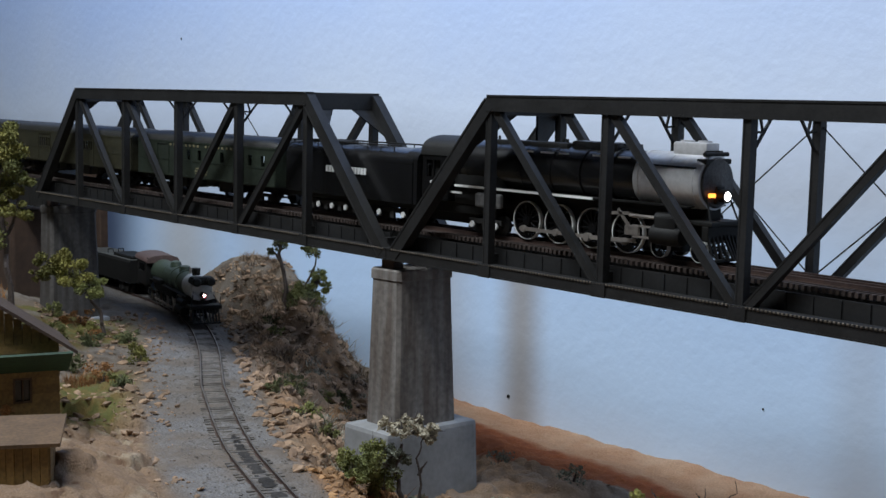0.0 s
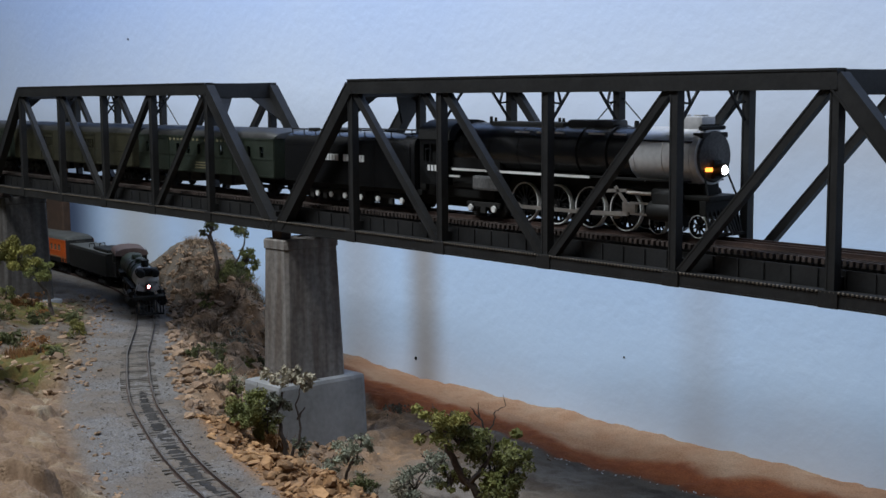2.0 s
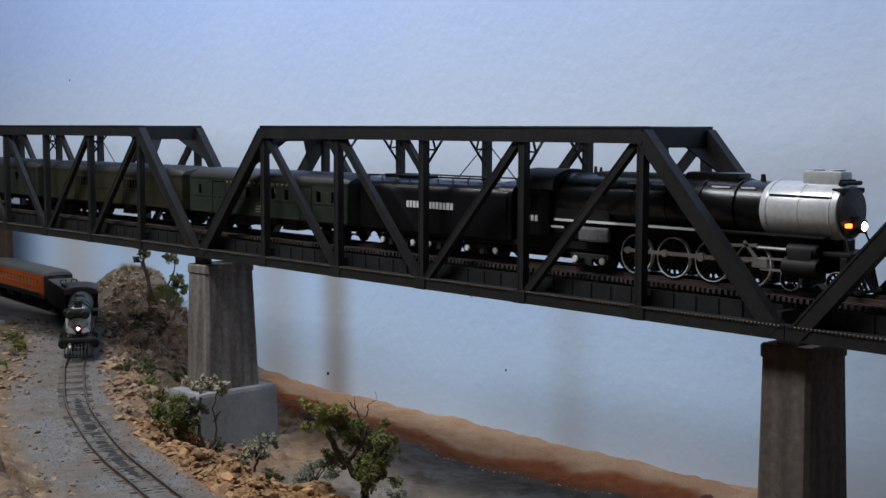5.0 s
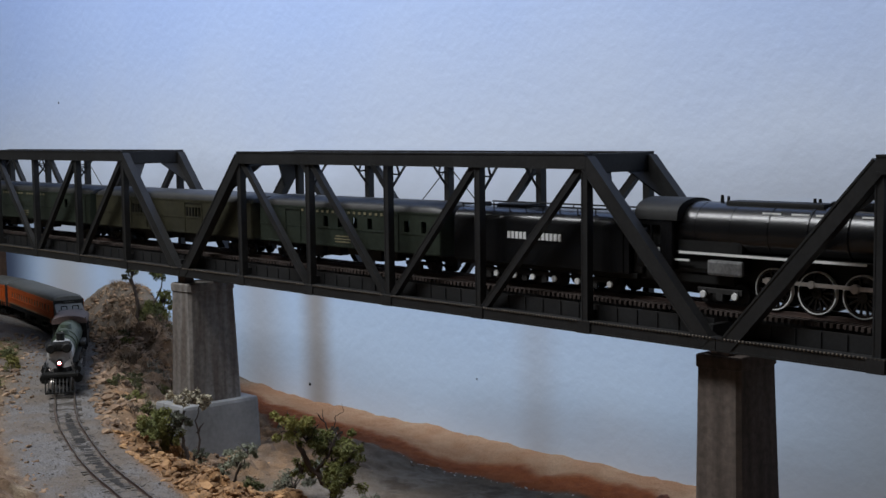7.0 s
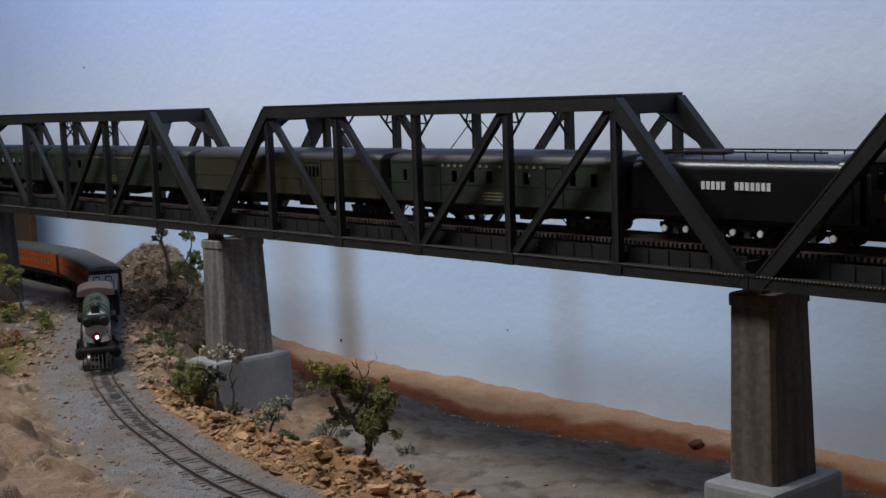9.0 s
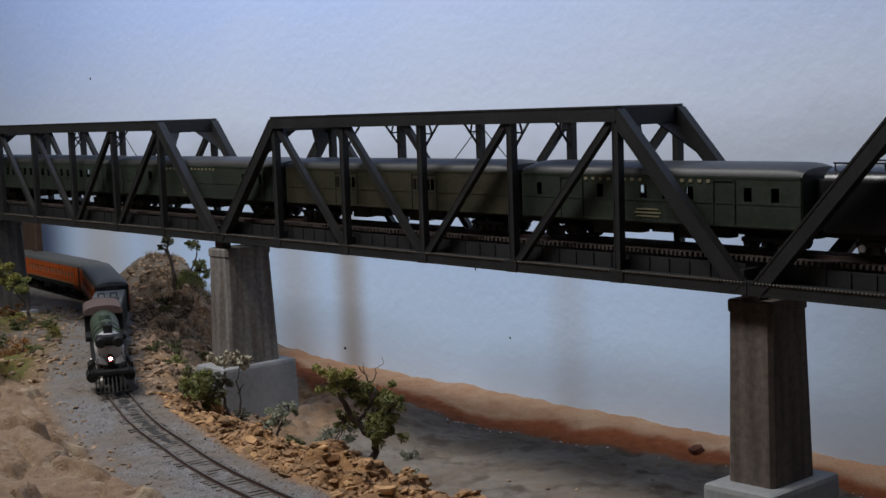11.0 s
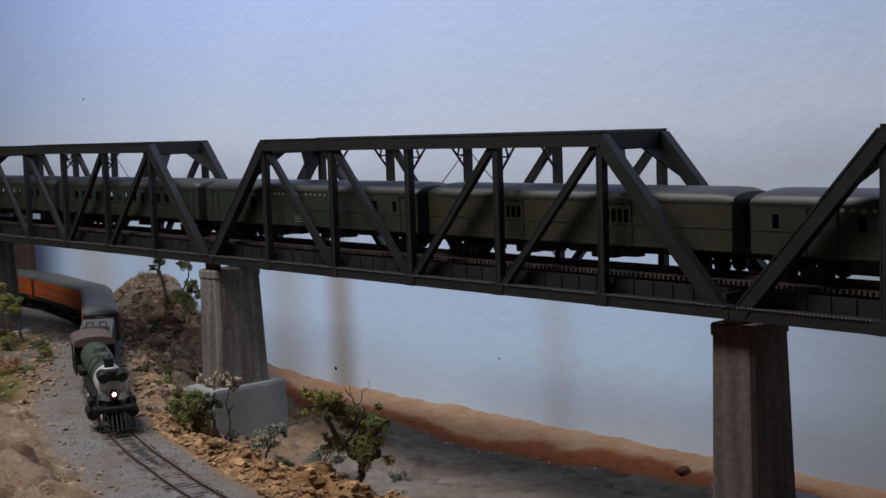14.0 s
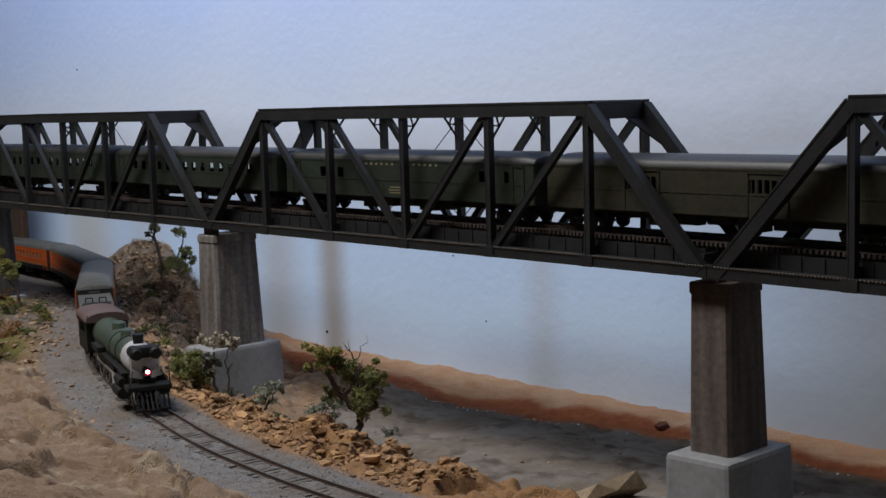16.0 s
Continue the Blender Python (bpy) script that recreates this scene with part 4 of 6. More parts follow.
    for k, (x, w, yy) in enumerate(((-0.038, 0.016, -0.010), (-0.016, 0.015, -0.011), (0.006, 0.012, -0.0105), (0.027, 0.018, -0.010), (0.048, 0.012, -0.011), (-0.048, 0.012, 0.010), (-0.008, 0.020, 0.010), (0.022, 0.014, 0.010), (0.042, 0.012, 0.0105))):
        bm = bmesh.new()
        box(bm, x - w / 2, x + w / 2, yy - 0.004, yy + 0.004, 0.0050 + 0.0015 * (k % 3), h0 - 0.001, 0.0006)
        part("underfloor_box", bm, UNDER, t)
    bm = bmesh.new()
    box(bm, -L, L, -0.0035, 0.0035, 0.0076, h0 - 0.001)
    part("center_sill", bm, UNDER, t)
    if lettering:
        for y, s in ((-half, -1), (half, 1)):
            bm = bmesh.new()
            n1 = 16
            bars(bm, -n1 * 0.0060 / 2, 0.0368, y + s * 0.0008, n1, 0.0017, 0.0024, 0.0036, (8,))
            part("lettering", bm, GOLD, t, "gold lettering drawn as plain bars")
            for zz, ln in ((0.0205, 0.016), (0.0185, 0.019), (0.0165, 0.017)):
                bm = bmesh.new()
                box(bm, -ln / 2, ln / 2, y + s * 0.0004, y + s * 0.0009, zz, zz + 0.0008)
                part("number_bar", bm, GOLD, t)
    for x in (-L + 0.027, L - 0.027):
        truck(t, x, (-0.0125, 0, 0.0125) if length > 0.23 else (-0.011, 0.011), 0.0050, 0.0118)
    return t


def express_engine(m):
    """A large four-coupled-axle express engine; x = 0 lies below the tender's first letter, rail tops at z = 0."""
    t = thing("steam_locomotive", m, "black express steam locomotive with silver smokebox and white-rimmed wheels", "locomotive")
    zc, rb = 0.0392, 0.0146
    bm = bmesh.new()
    lathe(bm, [(0.124, rb), (0.150, rb), (0.200, rb * 0.985), (0.2635, rb * 0.93)], 32, "x", pose(0, 0, zc))
    boiler = part("boiler", bm, BLACK, t, "glossy black boiler", True)
    for x in (0.136, 0.158, 0.181, 0.204, 0.226, 0.247):
        bm = bmesh.new()
        lathe(bm, [(x - 0.0006, rb * 0.95), (x - 0.0004, rb * 1.012), (x + 0.0004, rb * 1.012), (x + 0.0006, rb * 0.95)], 32, "x", pose(0, 0, zc))
        part("boiler_band", bm, BLACK, boiler)
    bm = bmesh.new()
    box(bm, 0.123, 0.166, -0.0135, 0.0135, 0.016, 0.040, 0.003)
    part("firebox", bm, SOOT, t)
    bm = bmesh.new()
    lathe(bm, [(0.2630, rb * 0.94), (0.2640, rb * 0.975), (0.3030, rb * 0.975), (0.3050, rb * 0.93), (0.3058, rb * 0.7)], 36, "x", pose(0, 0, zc))
    for x in (0.2665, 0.2845, 0.3015):
        lathe(bm, [(x - 0.0005, rb * 0.95), (x - 0.0003, rb * 0.992), (x + 0.0003, rb * 0.992), (x + 0.0005, rb * 0.95)], 36, "x", pose(0, 0, zc))
    sb = part("smokebox", bm, SILVER, t, "silver graphite smokebox", True)
    bm = bmesh.new()
    lathe(bm, [(0.3056, rb * 0.86), (0.3066, rb * 0.80), (0.3072, rb * 0.4), (0.3078, rb * 0.1)], 28, "x", pose(0, 0, zc))
    part("smokebox_door", bm, FRONTGREY, sb, "dull grey smokebox front", True)
    bm = bmesh.new()
    box(bm, 0.2815, 0.3025, -0.0052, 0.0052, zc + rb * 0.85, zc + rb + 0.0048, 0.0012)
    for x in (0.2865, 0.2975):
        cyl(bm, (x, 0, zc + rb), (x, 0, zc + rb + 0.0056), 0.0034, 0.0036, 18)
    part("chimney", bm, SILVER, sb, "silver double chimney casing", True)
    for y in (-0.0125, 0.0125):
        bm = bmesh.new()
        cyl(bm, (0.268, y, zc + 0.0075), (0.302, y, zc + 0.0072), 0.0005, n=6)
        for x in (0.268, 0.279, 0.291, 0.302):
            cyl(bm, (x, y * 0.93, zc + 0.0068), (x, y, zc + 0.0075), 0.0005, n=6)
        part("handrail", bm, SOOT, t)
    bm = bmesh.new()
    for k in range(7):
        cyl(bm, (0.303, -0.006 + k * 0.002, zc + rb * 0.72), (0.303, -0.006 + k * 0.002, zc + rb + 0.001), 0.0007, n=6)
    box(bm, 0.3005, 0.3065, -0.0098, 0.0098, zc + rb * 0.62, zc + rb * 0.80, 0.0006)
    cyl(bm, (0.3045, -0.009, zc + rb * 0.95), (0.3045, 0.009, zc + rb * 0.95), 0.0011, n=10)
    part("feedwater_pipes", bm, SOOT, t)
    bm = bmesh.new()
    box(bm, 0.2115, 0.2450, -0.0058, 0.0058, zc + rb * 0.80, zc + rb + 0.0026, 0.0016)
    part("sand_dome", bm, BLACK, t, "", True)
    bm = bmesh.new()
    box(bm, 0.150, 0.2085, -0.0060, 0.0060, zc + rb * 0.80, zc + rb + 0.0010, 0.0012)
    part("top_casing", bm, SOOT, t, "", True)
    for x, r, h in ((0.143, 0.0012, 0.0035), (0.147, 0.0010, 0.0030), (0.199, 0.0011, 0.0032), (0.202, 0.0011, 0.0030), (0.255, 0.0016, 0.0022)):
        bm = bmesh.new()
        cyl(bm, (x, 0.001, zc + rb * 0.9), (x, 0.001, zc + rb + h), r, r * 0.7, 10)
        part("safety_valve", bm, SOOT, t)
    for x0, x1 in ((0.176, 0.187), (0.193, 0.203), (0.207, 0.214), (0.232, 0.243), (0.250, 0.258)):
        for y in (-0.0103, 0.0103):
            bm = bmesh.new()
            box(bm, x0, x1, y - 0.0004, y + 0.0004, zc + rb * 0.66, zc + rb * 0.72)
            part("boiler_plate", bm, WHITE, t, "pale plate along the boiler top")
    # cab
    bm = bmesh.new()
    box(bm, 0.1235, 0.1245, -0.0172, 0.0172, 0.0175, 0.0440)
    cab = part("cab", bm, BLACK, t)
    for y in (-0.0172, 0.0172):
        bm = bmesh.new()
        box(bm, 0.1000, 0.1240, y - 0.0005, y + 0.0005, 0.0175, 0.031)
        box(bm, 0.1000, 0.1035, y - 0.0005, y + 0.0005, 0.031, 0.041)
        box(bm, 0.1160, 0.1240, y - 0.0005, y + 0.0005, 0.031, 0.041)
        box(bm, 0.1092, 0.1106, y - 0.0005, y + 0.0005, 0.031, 0.041)
        box(bm, 0.1000, 0.1240, y - 0.0005, y + 0.0005, 0.041, 0.0445)
        part("side_sheet", bm, BLACK, cab)
    bm = bmesh.new()
    extrude_profile(bm, [*roof_profile(0.0182, 0.0440, 0.0556), (0.0170, 0.0436), (-0.0170, 0.0436)], 0.0985, 0.1275)
    part("roof", bm, SOOT, cab, "", True)
    for y in (-0.0178, 0.0178):
        for k in range(3):
            bm = bmesh.new()
            bars(bm, 0.1075 + k * 0.0032, 0.0255, y, 1, 0.0034, 0.0021, 0.0011)
            part("number_bar", bm, LETTER, cab, "white bar of the cab number")
    bm = bmesh.new()
    box(bm, 0.1045, 0.1234, -0.0150, 0.0150, 0.0180, 0.0420, 0.001)
    part("backhead", bm, SOOT, cab, "dark boiler backhead inside the cab")
    bm = bmesh.new()
    box(bm, 0.0945, 0.1010, -0.0140, 0.0140, 0.0130, 0.0380, 0.0015)
    part("cab_apron", bm, SOOT, cab, "black apron between cab and tender")
    # running boards with white edges
    for y, s in ((-0.0152, -1), (0.0152, 1)):
        bm = bmesh.new()
        box(bm, 0.124, 0.300, min(y, y - s * 0.006), max(y, y - s * 0.006), 0.0268, 0.0276)
        part("running_board", bm, SOOT, t)
        bm = bmesh.new()
        box(bm, 0.127, 0.2375, y + s * 0.0001, y + s * 0.0005, 0.0264, 0.0277)
        box(bm, 0.112, 0.134, y + s * 0.0001, y + s * 0.0005, 0.0224, 0.0235)
        part("edge_stripe", bm, WHITE, t, "white painted running board edge")
        bm = bmesh.new()
        box(bm, 0.146, 0.168, y - 0.0014, y + 0.0014, 0.0160, 0.0242, 0.0014)
        part("injector_casing", bm, DULLSILVER, t, "grey cast ash pan casing")
        bm = bmesh.new()
        lathe(bm, [(0.2800, 0.0050), (0.2830, 0.0054), (0.2960, 0.0054), (0.2985, 0.0045)], 16, "x", pose(0, y * 0.96, 0.0125))
        lathe(bm, [(0.2815, 0.0032), (0.2965, 0.0032), (0.2975, 0.0024)], 14, "x", pose(0, y * 0.96, 0.0205))
        box(bm, 0.2825, 0.2960, y * 0.96 - 0.004, y * 0.96 + 0.004, 0.0125, 0.0215, 0.001)
        part("cylinder", bm, SOOT, t, "", True)
        bm = bmesh.new()
        cyl(bm, (0.2635, y, 0.0205), (0.2835, y, 0.0205), 0.0009, n=8)
        beam(bm, (0.2560, y + s * 0.0005, 0.0232), (0.2655, y + s * 0.0005, 0.0130), 0.0008, 0.0016)
        beam(bm, (0.2450, y + s * 0.0005, 0.0205), (0.2640, y + s * 0.0005, 0.0215), 0.0008, 0.0016)
        box(bm, 0.2610, 0.2700, y - 0.0009, y + 0.0009, 0.0105, 0.0155, 0.0004)
        beam(bm, (0.2660, y, 0.0155), (0.2840, y, 0.0155), 0.0014, 0.0010)
        beam(bm, (0.2660, y, 0.0100), (0.2840, y, 0.0100), 0.0014, 0.0010)
        part("valve_gear", bm, RODSTEEL, t, "bright steel valve gear")
    bm = bmesh.new()
    box(bm, 0.150, 0.305, -0.0055, 0.0055, 0.0100, 0.0265, 0.0008)
    box(bm, 0.168, 0.290, -0.0052, 0.0052, 0.0036, 0.0106, 0.0006)
    box(bm, 0.078, 0.160, -0.0120, 0.0120, 0.0105, 0.0200, 0.0008)
    box(bm, 0.080, 0.152, -0.0052, 0.0052, 0.0042, 0.0112, 0.0008)
    box(bm, 0.298, 0.3135, -0.0125, 0.0125, 0.0185, 0.0208, 0.0006)
    part("frame", bm, SOOT, t)
    slats = []
    for k in range(9):
        y = -0.0115 + k * 0.0029
        bm = bmesh.new()
        beam(bm, (0.3105, y, 0.0150), (0.3180 - abs(y) * 0.35, y, 0.0022), 0.0009, 0.0012)
        slats.append(bm)
    bm = bmesh.new()
    beam(bm, (0.3155, -0.0115, 0.0022), (0.3155, 0.0115, 0.0022), 0.0018, 0.0014, (1, 0, 0))
    box(bm, 0.3075, 0.3115, -0.0125, 0.0125, 0.0110, 0.0186, 0.0006)
    for y in (-0.011, 0.011):
        beam(bm, (0.3050, y * 0.7, 0.0370), (0.3120, y, 0.0190), 0.0007, 0.0007)
    pilot = part("pilot", bm, SOOT, t, "black slatted pilot")
    for bm in slats:
        part("slat", bm, SOOT, pilot)
    bm = bmesh.new()
    box(bm, 0.3050, 0.3085, -0.0030, 0.0030, zc - 0.0105, zc - 0.0015, 0.0006)
    cyl(bm, (0.3060, 0, zc - 0.0062), (0.3125, 0, zc - 0.0062), 0.0032, 0.0034, 18)
    hl = part("headlight", bm, SOOT, t, "", True)
    bm = bmesh.new()
    lathe(bm, [(0.3121, 0.0026), (0.3132, 0.0018), (0.3136, 0.0004)], 16, "x", pose(0, 0, zc - 0.0062))
    part("lens", bm, LAMP, hl, "lit white headlight lens", True)
    bm = bmesh.new()
    box(bm, 0.3068, 0.3088, -0.0078, -0.0042, zc - 0.0070, zc - 0.0050, 0.0003)
    part("marker_light", bm, AMBER, hl, "glowing amber marker")
    R = 0.0108
    for x in (0.182, 0.207, 0.232, 0.257):
        axle(t, x, R, name="driving_wheelset", tire=WHITE, spokes=14)
    for x in (0.2785, 0.3040):
        axle(t, x, 0.0056, name="pilot_wheelset", tire=WHITE, spokes=9)
    truck(t, 0.152, (-0.010, 0.010), 0.0058, 0.0128, WHITE)
    for y, s in ((-0.0112, -1), (0.0112, 1)):
        bm = bmesh.new()
        beam(bm, (0.182 - 0.003, 0, 0), (0.257 + 0.003, 0, 0), 0.0009, 0.0019)
        for x in (0.182, 0.207, 0.232, 0.257):
            cyl(bm, (x, -0.0009, 0), (x, 0.0009, 0), 0.0019, n=12)
        part("side_rod", bm, RODSTEEL, t, "bright steel coupling rod", m=pose(0, y, R))
        bm = bmesh.new()
        beam(bm, (0.232, 0, 0), (0.266, 0, 0.0012), 0.0010, 0.0021)
        cyl(bm, (0.232, -0.001, 0), (0.232, 0.001, 0), 0.0023, n=12)
        part("main_rod", bm, RODSTEEL, t, "bright steel main rod", m=pose(0, y + s * 0.0017, R))
    return t


def express_tender(m):
    t = thing("locomotive_tender", m, "long black tender with pale lettering and white axle covers", "tender")
    x0, x1 = -0.0480, 0.0940
    prof = [(-0.0178, 0.0130), (0.0178, 0.0130), (0.0178, 0.0380), (0.0168, 0.0412), (0.0140, 0.0440), (0.0090, 0.0458), (0, 0.0464), (-0.0090, 0.0458), (-0.0140, 0.0440), (-0.0168, 0.0412), (-0.0178, 0.0380)]
    bm = bmesh.new()
    extrude_profile(bm, prof, x0, x1 - 0.004)
    part("body", bm, BLACK, t, "", True)
    bm = bmesh.new()
    extrude_profile(bm, [(a * 0.97, b + (0.0012 if b > 0.03 else 0)) for a, b in prof], x1 - 0.012, x1)
    part("coal_bunker_end", bm, BLACK, t, "", True)
    bm = bmesh.new()
    for y in (-0.0172, 0.0172):
        for z in (0.0150, 0.0370):
            for k in range(60):
                x = x0 + 0.003 + k * (x1 - x0 - 0.006) / 60
                box(bm, x, x + 0.0005, y - 0.0008, y + 0.0008, z, z + 0.0005)
    tagged(part("rivet_rows", bm, BLACK, t), kind="stuff")
    bm = bmesh.new()
    for y in (-0.0135, 0.0135):
        cyl(bm, (x0 + 0.003, y, 0.0478), (x1 - 0.02, y, 0.0478), 0.0005, n=6)
        for k in range(9):
            x = x0 + 0.004 + k * 0.0138
            cyl(bm, (x, y, 0.0435), (x, y, 0.0478), 0.0004, n=6)
    part("top_rail", bm, SOOT, t)
    bm = bmesh.new()
    box(bm, -0.022, 0.004, -0.006, 0.006, 0.0455, 0.0482, 0.0012)
    cyl(bm, (-0.038, 0, 0.045), (-0.038, 0, 0.0482), 0.0042, 0.004, 16)
    part("water_hatch", bm, SOOT, t)
    for y, s in ((-0.0181, -1), (0.0181, 1)):
        bm = bmesh.new()
        w, g = 0.0023, 0.0010
        x = bars(bm, 0.0, 0.0282, y, 5, 0.0042, w, g)
        bars(bm, x + 0.0052, 0.0282, y, 7, 0.0042, w, g)
        part("lettering", bm, LETTER, t, "pale lettering drawn as plain bars")
    bm = bmesh.new()
    box(bm, x0 + 0.002, x1 + 0.004, -0.0150, 0.0150, 0.0100, 0.0132, 0.0006)
    box(bm, x0 - 0.006, x0, -0.0015, 0.0015, 0.0085, 0.0115, 0.0004)
    part("frame", bm, SOOT, t)
    bm = bmesh.new()
    for k in range(5):
        box(bm, x0 - 0.0014, x0 - 0.0006, 0.0105, 0.0150, 0.016 + k * 0.005, 0.0166 + k * 0.005)
    part("ladder", bm, SOOT, t)
    truck(t, 0.0016, (-0.0303, -0.0156, 0.0, 0.0156, 0.0330), 0.0058, 0.0128, WHITE)
    truck(t, 0.0650, (-0.0121, 0.0125), 0.0058, 0.0128, WHITE)
    return t


LONG = 1.62


def freight_engine(m):
    """The engine on the lower line; x = 0 at the tip of its pilot, rail tops at z = 0."""
    t = thing("steam_locomotive", m, "weathered green-boilered steam locomotive with grey smokebox front", "locomotive")
    zc, rb = 0.0320, 0.0112
    bm = bmesh.new()
    lathe(bm, [(-0.116, rb * 1.08), (-0.085, rb * 1.06), (-0.060, rb * 0.98), (-0.036, rb * 0.95)], 28, "x", pose(0, 0, zc))
    boiler = part("boiler", bm, LGREEN, t, "dull green boiler", True)
    for x in (-0.105, -0.085, -0.066, -0.050):
        bm = bmesh.new()
        lathe(bm, [(x - 0.0005, rb), (x - 0.0004, rb * 1.07), (x + 0.0004, rb * 1.07), (x + 0.0005, rb)], 28, "x", pose(0, 0, zc))
        part("boiler_band", bm, LGREEN, boiler)
    bm = bmesh.new()
    lathe(bm, [(-0.0365, rb * 0.95), (-0.036, rb * 0.99), (-0.0180, rb * 0.99), (-0.0170, rb * 0.92)], 28, "x", pose(0, 0, zc))
    sb = part("smokebox", bm, SILVER, t, "dusty silver-grey smokebox", True)
    bm = bmesh.new()
    lathe(bm, [(-0.0172, rb * 0.90), (-0.0160, rb * 0.84), (-0.0150, rb * 0.4), (-0.0146, rb * 0.1)], 24, "x", pose(0, 0, zc))
    part("smokebox_door", bm, SILVER, sb, "pale silver smokebox front", True)
    bm = bmesh.new()
    cyl(bm, (-0.0285, 0, zc + rb * 0.9), (-0.0285, 0, zc + rb + 0.0060), 0.0034, 0.0040, 16)
    part("chimney", bm, SOOT, t, "", True)
    bm = bmesh.new()
    box(bm, -0.0195, -0.0120, -0.0098, 0.0098, zc + rb * 0.35, zc + rb * 1.05, 0.0016)
    for y in (-0.0065, 0.0065):
        lathe(bm, [(-0.0205, 0.0042), (-0.0105, 0.0042), (-0.0095, 0.003)], 14, "x", pose(0, y, zc + rb * 0.66))
    part("air_pump", bm, SOOT, t, "black air pumps on the smokebox front", True)
    for y in (-1, 1):
        bm = bmesh.new()
        vs = [bm.verts.new((x, y * a, b)) for x in (-0.0135, -0.0127) for a, b in ((0.0020, 0.0215), (0.0112, 0.0235), (0.0105, 0.0300), (0.0045, 0.0262))]
        for f in ((0, 1, 2, 3), (7, 6, 5, 4), (0, 4, 5, 1), (1, 5, 6, 2), (2, 6, 7, 3), (3, 7, 4, 0)):
            bm.faces.new([vs[k] for k in f])
        part("front_plate", bm, SILVER, t, "pale silver plate beside the headlight")
    for x, r, h in ((-0.055, 0.0050, 0.0042), (-0.078, 0.0052, 0.0050)):
        bm = bmesh.new()
        lathe(bm, [(zc + rb * 0.8, r * 1.15), (zc + rb + h * 0.3, r), (zc + rb + h * 0.8, r * 0.92), (zc + rb + h, r * 0.5)], 18, "z", pose(x, 0, 0))
        part("dome", bm, LGREEN, t, "", True)
    bm = bmesh.new()
    beam(bm, (-0.042, -0.002, zc + rb + 0.003), (-0.042, 0.002, zc + rb + 0.003), 0.0010, 0.0022)
    cyl(bm, (-0.042, 0, zc + rb * 0.9), (-0.042, 0, zc + rb + 0.0045), 0.0012, 0.0008, 10)
    part("bell", bm, RODSTEEL, t)
    bm = bmesh.new()
    box(bm, -0.112, -0.060, -0.0105, 0.0105, 0.014, 0.031, 0.002)
    box(bm, -0.120, -0.012, -0.0055, 0.0055, 0.010, 0.022, 0.0008)
    part("firebox", bm, SOOT, t)
    bm = bmesh.new()
    for y0, y1 in ((-0.0158, -0.0110), (0.0110, 0.0158), (-0.003, 0.003)):
        box(bm, -0.1168, -0.1158, y0, y1, 0.018, 0.043)
    box(bm, -0.1168, -0.1158, -0.0158, 0.0158, 0.041, 0.0455)
    cab = part("cab", bm, SOOT, t)
    for y in (-0.0158, 0.0158):
        bm = bmesh.new()
        box(bm, -0.145, -0.116, y - 0.0005, y + 0.0005, 0.016, 0.030)
        box(bm, -0.145, -0.139, y - 0.0005, y + 0.0005, 0.030, 0.040)
        box(bm, -0.122, -0.116, y - 0.0005, y + 0.0005, 0.030, 0.040)
        box(bm, -0.145, -0.116, y - 0.0005, y + 0.0005, 0.038, 0.0415)
        part("side_sheet", bm, SOOT, cab)
    bm = bmesh.new()
    extrude_profile(bm, [*roof_profile(0.0170, 0.0410, 0.0480), (0.0160, 0.0404), (-0.0160, 0.0404)], -0.150, -0.113)
    part("roof", bm, CABRED, cab, "faded pinkish-red cab roof", True)
    for y, s in ((-0.0138, -1), (0.0138, 1)):
        bm = bmesh.new()
        box(bm, -0.116, -0.022, min(y, y - s * 0.005), max(y, y - s * 0.005), 0.0235, 0.0243)
        box(bm, -0.100, -0.082, y - 0.003, y + 0.003, 0.0240, 0.0290, 0.0012)
        part("running_board", bm, SOOT, t)
        bm = bmesh.new()
        lathe(bm, [(-0.036, 0.0046), (-0.0225, 0.0046), (-0.0210, 0.004)], 14, "x", pose(0, y * 1.02, 0.0105))
        lathe(bm, [(-0.035, 0.0030), (-0.0215, 0.0030)], 12, "x", pose(0, y * 1.02, 0.0180))
        part("cylinder", bm, SOOT, t, "", True)
        bm = bmesh.new()
        beam(bm, (-0.050, y, 0.0105), (-0.034, y, 0.0105), 0.0010, 0.0016)
        beam(bm, (-0.052, y, 0.0180), (-0.048, y, 0.0080), 0.0008, 0.0014)
        part("valve_gear", bm, RODSTEEL, t)
    bm = bmesh.new()
    box(bm, -0.0160, -0.0060, -0.0150, 0.0150, 0.0150, 0.0185, 0.0006)
    slats = []
    for k in range(9):
        y = -0.0120 + k * 0.0030
        slat = bmesh.new()
        beam(slat, (-0.0075, y, 0.0150), (-0.0010 - abs(y) * 0.35, y, 0.0030), 0.0009, 0.0012)
        slats.append(slat)
    beam(bm, (-0.003, -0.012, 0.0030), (-0.003, 0.012, 0.0030), 0.0018, 0.0014, (1, 0, 0))
    for y in (-0.0135, 0.0135):
        cyl(bm, (-0.0065, y, 0.0150), (-0.0065, y, 0.0262), 0.0004, n=6)
        beam(bm, (-0.015, y * 0.6, 0.030), (-0.007, y, 0.0185), 0.0006, 0.0006)
    pilot = part("pilot", bm, SOOT, t, "black pilot with handrails")
    for slat in slats:
        part("slat", slat, SOOT, pilot)
    bm = bmesh.new()
    cyl(bm, (-0.0155, 0, zc - 0.005), (-0.0098, 0, zc - 0.005), 0.0024, 0.0026, 16)
    hl = part("headlight", bm, SOOT, t, "", True)
    bm = bmesh.new()
